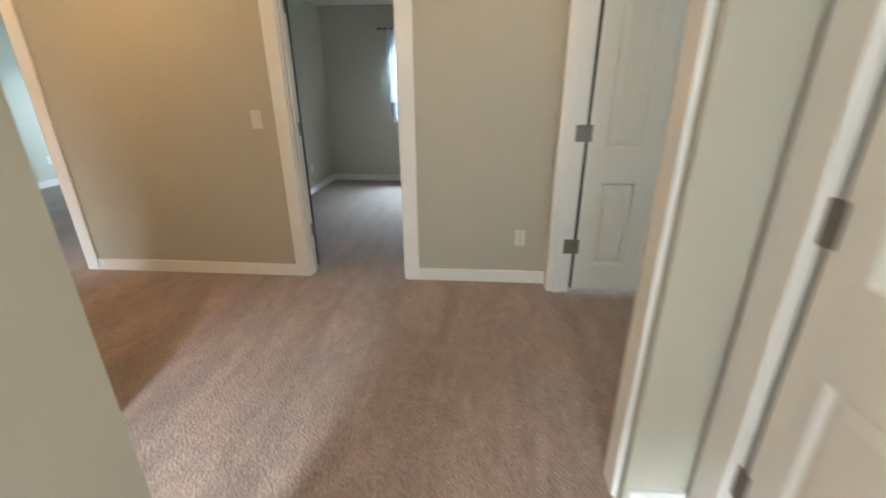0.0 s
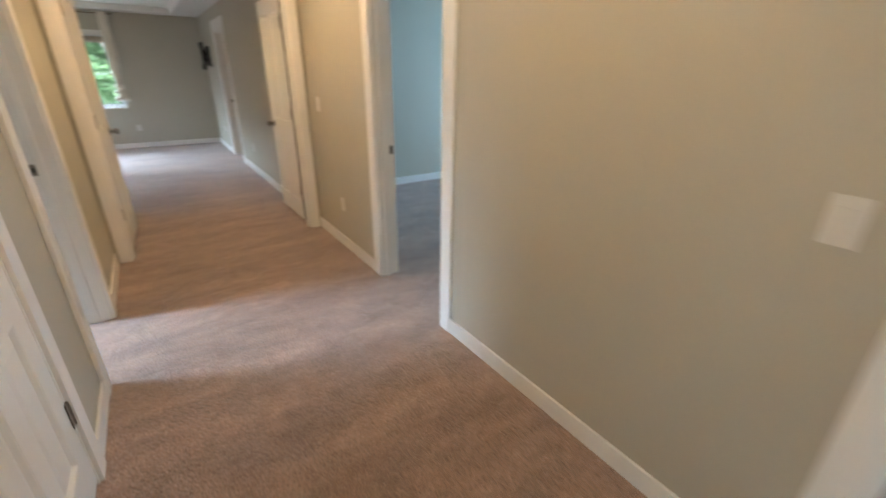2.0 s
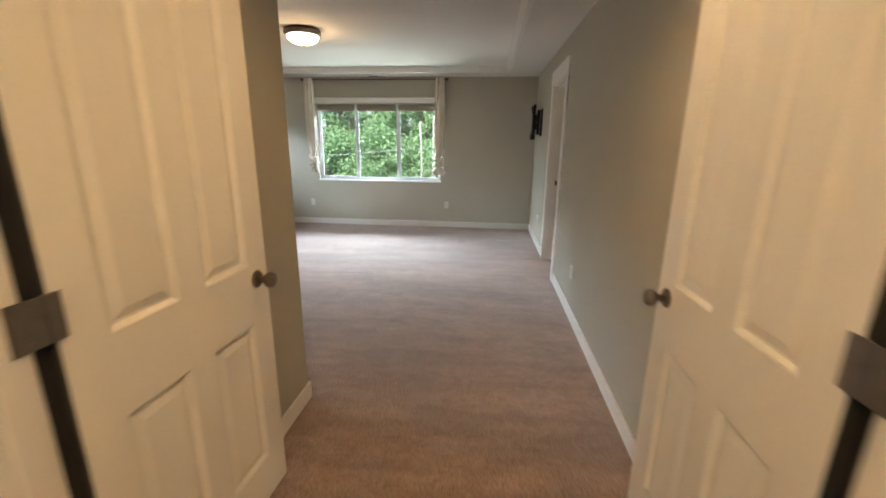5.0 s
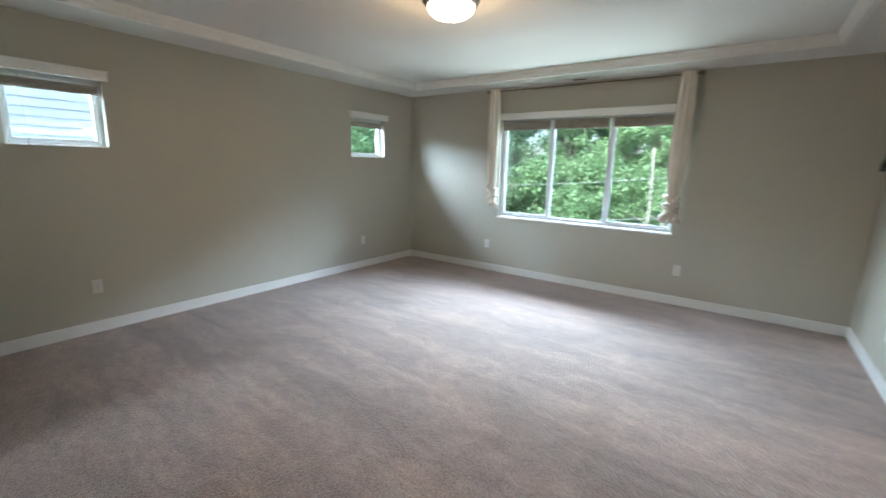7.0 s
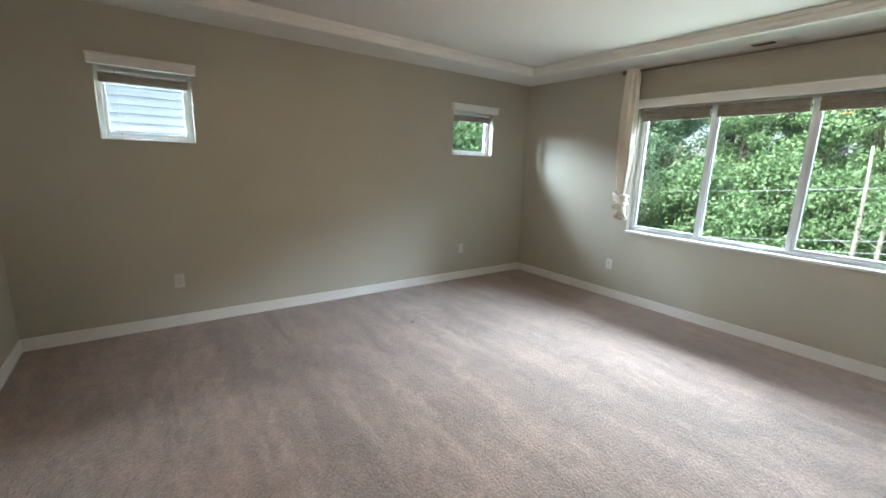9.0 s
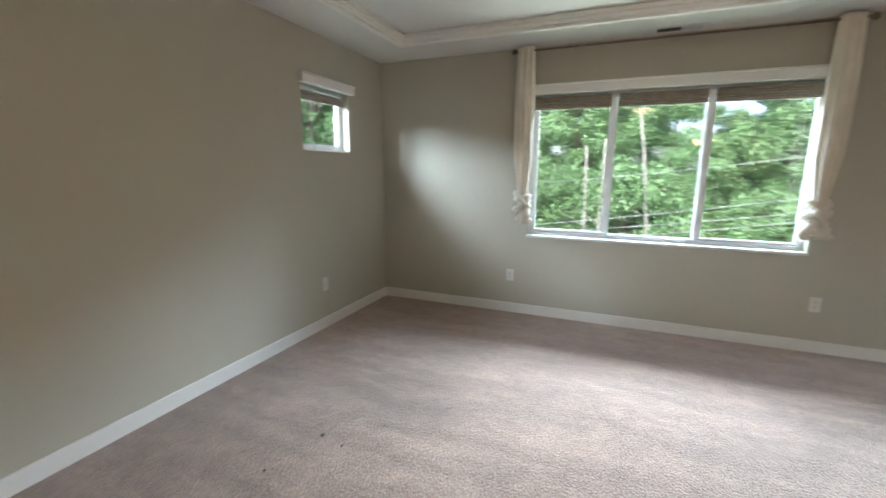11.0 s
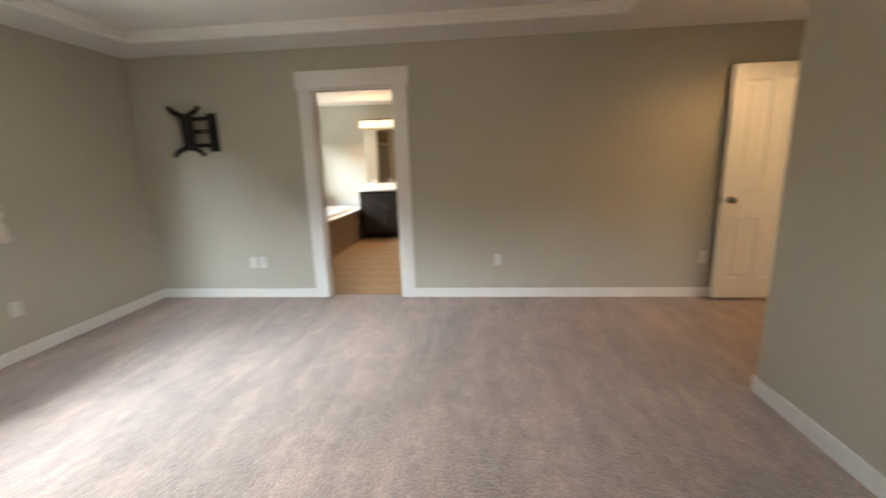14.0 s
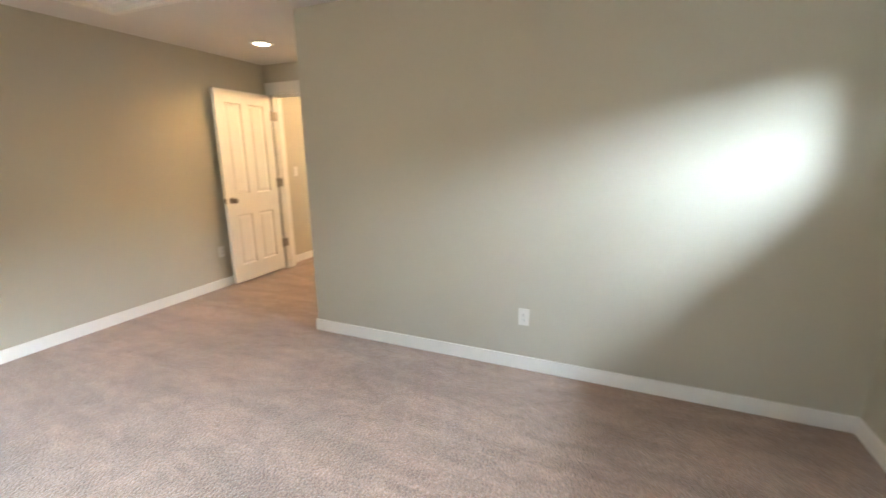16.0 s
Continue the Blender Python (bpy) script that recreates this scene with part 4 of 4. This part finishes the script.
top = tagged(part("countertop", boxm(VX0 - 0.015, VX1 + 0.015, VY - 0.02, 6.598, 0.852, 0.887, bevel=0.004), stone_top), "pale stone vanity countertop", "countertop")
tagged(part("counter_backsplash", boxm(VX0 - 0.01, VX1 + 0.01, 6.578, 6.598, 0.888, 0.975, bevel=0.003), stone_top), "pale stone upstand behind the vanity", "backsplash")
mir = thing("wall_mirror", Matrix(), "large plain mirror over the vanity", "mirror")
part("mirror_glass", boxm(VX0 + 0.03, VX1 - 0.05, 6.588, 6.597, 0.98, 1.955, bevel=0.001), mirror_glass, mir)
for x in (VX0 + 0.2, VX1 - 0.25):
    part("clip", boxm(x - 0.012, x + 0.012, 6.582, 6.599, 1.945, 1.965, bevel=0.002), chrome, mir)
vl = thing("vanity_light", pose(-9.47, 6.6, 2.075), "lit four-shade vanity light over the mirror", "vanity light")
part("back_plate", boxm(-0.09, 0.09, -0.02, 0, -0.05, 0.06, bevel=0.004), rod_metal, vl)
part("bar", tube([(-0.31, -0.07, 0.055), (0.31, -0.07, 0.055)], 0.010, 10), rod_metal, vl, smooth=True)
part("stem", tube([(0, -0.02, 0.02), (0, -0.07, 0.055)], 0.010, 10), rod_metal, vl, smooth=True)
for k in range(4):
    x = -0.255 + k * 0.17
    sh = part("glass_shade", boxm(x - 0.066, x + 0.066, -0.125, -0.015 - 0.01, -0.085, 0.035, bevel=0.008), glow_shade, vl, "lit frosted glass shade")
    part("shade_cap", boxm(x - 0.03, x + 0.03, -0.10, -0.05, 0.0355, 0.05, bevel=0.003), rod_metal, sh)
lamp("vanity_light_glow", "AREA", look((-9.47, 6.38, 2.03), (-9.47, 5.0, 1.0)), 6.5, BATH_WARM, size=0.7, size_y=0.15)
sink = thing("wash_basin", pose(-9.3, 6.3, 0.888), "white oval wash basin on the vanity", "sink")
part("bowl", lathe([(0.20, 0.0), (0.215, 0.012), (0.205, 0.018), (0.17, 0.010), (0.09, 0.004), (0.01, 0.003)], 36), acrylic, sink, smooth=True)
ft = thing("sink_faucet", pose(-9.3, 6.53, 0.888), "chrome sink faucet behind the basin", "faucet")
part("spout", tube([(0, 0, 0), (0, 0, 0.12), (0, -0.04, 0.155), (0, -0.10, 0.14), (0, -0.115, 0.11)], 0.012, 12), chrome, ft, smooth=True)
for dx in (-0.1, 0.1):
    part("tap_handle", lathe([(0.022, 0), (0.02, 0.02), (0.01, 0.03), (0.015, 0.055), (0.006, 0.062)], 16, m=Matrix.Translation((dx, 0, 0))), chrome, ft, smooth=True)
for x, y, h, c in ((-9.62, 6.45, 0.15, acrylic), (-9.02, 6.42, 0.12, stone_top)):
    b = thing("toiletry_bottle", pose(x, y, 0.888), "small pale toiletry bottle on the countertop", "bottle", "toiletries")
    part("bottle_body", lathe([(0.03, 0), (0.032, 0.01), (0.032, h * .7), (0.018, h * .82), (0.012, h * .86)], 18), c, b, smooth=True)
    part("cap", lathe([(0.014, h * .86), (0.014, h), (0.010, h + .004)], 14), plastic, b, smooth=True)

# ---- outdoors ----
GZ = -3.2
tagged(part("ground", boxm(-400, 400, -400, 400, GZ - 0.5, GZ), grass_mat), "rough green grass round the house", "ground", kind="structure")
tagged(part("road", boxm(-21.5, -16.0, -200, 200, GZ + 0.004, GZ + 0.02), asphalt), "grey asphalt road below the window", "road", kind="structure")


def leaf_cloud(name, clumps, per, size, material, seed):
    """Many small folded leaves in uneven clumps."""
    rng = np.random.default_rng(seed)
    verts, faces = [], []
    for cx, cy, cz, rad in clumps:
        d = rng.normal(size=(per, 3))
        d /= np.linalg.norm(d, axis=1)[:, None]
        p = np.array((cx, cy, cz)) + d * (rad * rng.uniform(0.35, 1.12, (per, 1)) * np.array((1, 1, 0.72)))
        u = rng.normal(size=(per, 3)) + np.array((0, 0, -0.5))
        u /= np.linalg.norm(u, axis=1)[:, None]
        w = np.cross(u, d + rng.normal(size=(per, 3)) * 0.6)
        w /= np.linalg.norm(w, axis=1)[:, None] + 1e-6
        s = size * rng.uniform(0.6, 1.35, (per, 1))
        k = len(verts)
        n = np.cross(u, w)
        quad = np.stack([p - u * s, p + w * s * 0.55 + n * s * 0.15, p + u * s, p - w * s * 0.55 + n * s * 0.15], 1).reshape(-1, 3)
        verts.extend(quad.tolist())
        faces.extend([(k + 4 * i, k + 4 * i + 1, k + 4 * i + 2, k + 4 * i + 3) for i in range(per)])
    me = bpy.data.meshes.new(name)
    me.from_pydata(verts, [], faces)
    me.materials.append(material)
    return me


def tree_meshes(kind, seed):
    """Trunk and crown for a broadleaf tree, a conifer or a bush, 10 m high with its foot at 0."""
    rnd = random.Random(seed)
    trunk = bmesh.new()
    clumps = []
    if kind == "conifer":
        tube([(0, 0, 0), (0.05, 0, 3), (0, 0.05, 7), (0, 0, 10)], 0.24, 9, trunk, taper=0.12)
        for i in range(64):
            f = 0.10 + 0.88 * i / 64
            a, r = rnd.uniform(0, 6.28), 2.5 * (1 - f) ** 0.8 + 0.15
            z = 10 * f
            q = rnd.uniform(0.35, 1.0)
            end = (r * math.cos(a) * q, r * math.sin(a) * q, z - 0.25 * r)
            tube([(0, 0, z), end], 0.035, 4, trunk, taper=0.3)
            clumps.append((*end, 0.42 + 0.35 * (1 - f)))
    else:
        bush = kind == "bush"
        top = 3.0 if bush else 6.5
        tube([(0, 0, 0), (0.15, 0.05, top * .4), (0.0, 0.1, top * .8), (0.1, 0, top * 1.25)], 0.1 if bush else 0.22, 9, trunk, taper=0.2)
        for i in range(30 if bush else 52):
            a, z = rnd.uniform(0, 6.28), rnd.uniform(0.2 if bush else 1.6, 4.2 if bush else 9.6)
            r = (1.9 if bush else 3.1) * rnd.uniform(0.25, 1.0) * (1 - abs(z / (4.4 if bush else 10) - 0.45) * 0.9)
            end = (r * math.cos(a), r * math.sin(a), z)
            if i % 2 == 0:
                tube([(0.05, 0.03, max(0.2, z * 0.6)), (end[0] * .5, end[1] * .5, z * 0.82), end], 0.045, 5, trunk, taper=0.25)
            clumps.append((*end, rnd.uniform(0.5, 1.0)))
    return trunk, clumps


TREES = {}
for i, (kind, mt, size, per) in enumerate((("broad", 0, 0.07, 680), ("broad", 1, 0.066, 680), ("broad", 0, 0.08, 600), ("conifer", 2, 0.07, 520), ("bush", 0, 0.065, 680), ("bush", 1, 0.066, 680))):
    trunk, clumps = tree_meshes(kind, 40 + i)
    tm = finish(trunk, "trunk", bark, True)
    cm = leaf_cloud("crown", clumps, per, size, leaf_mats[mt], 70 + i)
    TREES[i] = (tm, cm, kind, mt)


def plant(i, x, y, scale, turn):
    tm, cm, kind, mt = TREES[i]
    names = {"broad": ("broadleaf_tree", "leafy green broadleaf tree beyond the road", "tree"),
             "conifer": ("conifer_tree", "dark green tall conifer among the woods", "tree"),
             "bush": ("bush", "dense green bush at the wood's edge", "bush")}[kind]
    shade = ("bright ", "mid-green ", "")[mt] if kind != "conifer" else ""
    root = thing(names[0], pose(x, y, GZ, 0, 0, turn) @ Matrix.Scale(scale, 4), shade + names[1], names[2], "woods")
    part("trunk", tm, bark, root)
    part("crown", cm, leaf_mats[mt], root)


rnd = random.Random(11)
for row, (x, gap, kinds, s0, s1) in enumerate(((-26.5, 2.6, (4, 5, 4), 0.8, 1.25), (-30.5, 4.2, (0, 1, 2, 0), 0.75, 1.0), (-35.0, 5.0, (3, 1, 0, 2), 0.85, 1.2), (-43, 8.0, (3, 3, 1), 1.0, 1.35))):
    y = -34.0 + rnd.uniform(0, 2)
    while y < 30:
        plant(rnd.choice(kinds), x + rnd.uniform(-1.6, 1.6), y, rnd.uniform(s0, s1), rnd.uniform(0, 360))
        y += gap * rnd.uniform(0.7, 1.3)
for x, y in ((-18, -9), (-21, -12.5), (-15.5, -12), (-17, -17), (-22, -21), (-14, -24), (-20, -29)):
    plant(rnd.choice((0, 2, 1)), x, y, 1.1, rnd.uniform(0, 360))
for x, y in ((4.5, 19), (9, 17), (-14, 22)):
    plant(rnd.choice((1, 2)), x, y, 0.9, rnd.uniform(0, 360))

# bleached snags
for x, y, h, lean in ((-24.0, -0.62, 5.75, 0.05), (-24.2, -1.1, 5.5, -0.15), (-24.0, 1.25, 6.6, -0.75)):
    snag = thing("dead_tree", pose(x, y, GZ), "pale bleached dead trunk in the woods", "dead tree", "dead trees")
    bm = tube([(0, 0, 0), (0.05, lean * .3, h * .4), (0, lean * .7, h * .8), (0.05, lean, h)], 0.075, 10, taper=0.5)
    part("trunk", bm, pale_bark, snag, smooth=True)
    for k in range(2):
        z = h * (0.45 + 0.1 * k)
        part("limb", tube([(0, lean * .5, z), (0.3, lean * .5 + (0.8 if k % 2 else -0.8), z + 0.5)], 0.022, 6, taper=0.3), pale_bark, snag)

pole = thing("utility_pole", pose(-20.5, 4.95, GZ), "brown wooden utility pole with a street lamp arm", "utility pole")
part("post", tube([(0, 0, 0), (0, 0, 2.5), (0, 0, 5.15)], 0.115, 14, taper=0.75), pole_wood, pole, smooth=True)
part("lamp_arm", tube([(0, 0, 3.75), (0.1, 0.22, 3.98), (0.15, 0.45, 4.05)], 0.03, 8), cable_rubber, pole, "grey lamp arm")
part("lamp_head", boxm(0.08, 0.24, 0.4, 0.72, 4.03, 4.13, bevel=0.03), vinyl, pole, "pale street lamp head")
part("transformer_bracket", boxm(-0.05, 0.16, -0.25, 0.05, 3.5, 3.58, bevel=0.01), cable_rubber, pole)
for z, slope in ((5.05, 0.145), (4.02, 0.185), (3.62, 0.165), (3.40, 0.18)):
    pts = []
    for k in range(41):
        d = -14 + k
        pts.append((-20.62, 4.95 - d, GZ + z - slope * d + 0.0036 * d * d * (1 if d > 0 else -1)))
    tagged(part("power_cable", tube(pts, 0.008, 6), cable_rubber), "thin grey overhead cable along the road", "cable", "overhead cables")

house = thing("neighbour_house", pose(0, 0, 0), "neighbouring house with pale grey lap siding", "house")
part("wall", boxm(-12.0, 1.0, -13.0, -6.52, GZ, 3.3), siding, house)
boards = boxm(-12.0, 1.0, 0, 0.035, 0, 0.127)
for v in boards.verts:
    if v.co.y > 0.01 and v.co.z > 0.1:
        v.co.y = 0.004
bmesh.ops.recalc_face_normals(boards, faces=boards.faces)
board_me = finish(boards, "siding_board", siding)
for k in range(24):
    if k in (8, 9):
        continue
    part("siding_board", board_me, siding, house, m=pose(0, -6.518, 0.32 + 0.127 * k))
part("belt_trim", boxm(-12.02, 1.02, -6.518, -6.47, 1.36, 1.56, bevel=0.006), vinyl, house, "white belt trim board")
bm = bmesh.new()
box(bm, -12.6, 1.6, -13.6, -5.95, 3.3, 3.42)
part("eave", bm, vinyl, house, "white boxed eave")
bm = bmesh.new()
vs = [bm.verts.new(p) for p in ((-12.6, -5.95, 3.42), (1.6, -5.95, 3.42), (1.6, -13.6, 3.42), (-12.6, -13.6, 3.42), (-12.6, -9.8, 5.6), (1.6, -9.8, 5.6))]
for f in ((0, 1, 5, 4), (2, 3, 4, 5), (0, 4, 3), (1, 2, 5), (0, 3, 2, 1)):
    bm.faces.new([vs[i] for i in f])
part("roof", bm, roofing, house, "dark grey shingle roof")

blue_siding = mat("blue_siding", (0.34, 0.46, 0.60), rough=0.6, var=0.08, scale=3, grain=0.03, grain_scale=60, bump=0.1)
blue_house = thing("neighbour_house", pose(0, 0, 0), "neighbouring house with pale blue lap siding", "house")
part("wall", boxm(-8.0, 9.0, 12.04, 18.0, GZ, 3.3), blue_siding, blue_house)
lap = boxm(-8.0, 9.0, -0.035, 0, 0, 0.16)
for v in lap.verts:
    if v.co.y < -0.01 and v.co.z > 0.1:
        v.co.y = -0.004
lap_me = finish(lap, "siding_board", blue_siding)
for k in range(34):
    part("siding_board", lap_me, blue_siding, blue_house, m=pose(0, 12.038, 3.14 - 0.16 * k))
part("eave", boxm(-8.5, 9.5, 11.5, 18.5, 3.3, 3.42), vinyl, blue_house, "white boxed eave")
bm = bmesh.new()
vs = [bm.verts.new(p) for p in ((-8.5, 11.5, 3.42), (9.5, 11.5, 3.42), (9.5, 18.5, 3.42), (-8.5, 18.5, 3.42), (-8.5, 15.0, 5.6), (9.5, 15.0, 5.6))]
for f in ((0, 1, 5, 4), (2, 3, 4, 5), (0, 4, 3), (1, 2, 5), (0, 3, 2, 1)):
    bm.faces.new([vs[i] for i in f])
bmesh.ops.recalc_face_normals(bm, faces=bm.faces)
part("roof", bm, roofing, blue_house, "dark grey shingle roof")

# bathroom floor pieces
tile_me = finish(boxm(0.0005, 0.3045, 0.0005, 0.3045, 0.0, 0.0025), "floor_tile", bath_vinyl)
for i in range(11):
    for j in range(12):
        x, y = -9.75 + i * 0.305, 2.80 + j * 0.305
        if y + 0.3 < 6.6:
            part("floor_tile", tile_me, bath_vinyl, bath_floor, m=pose(x, y, 0.0016))
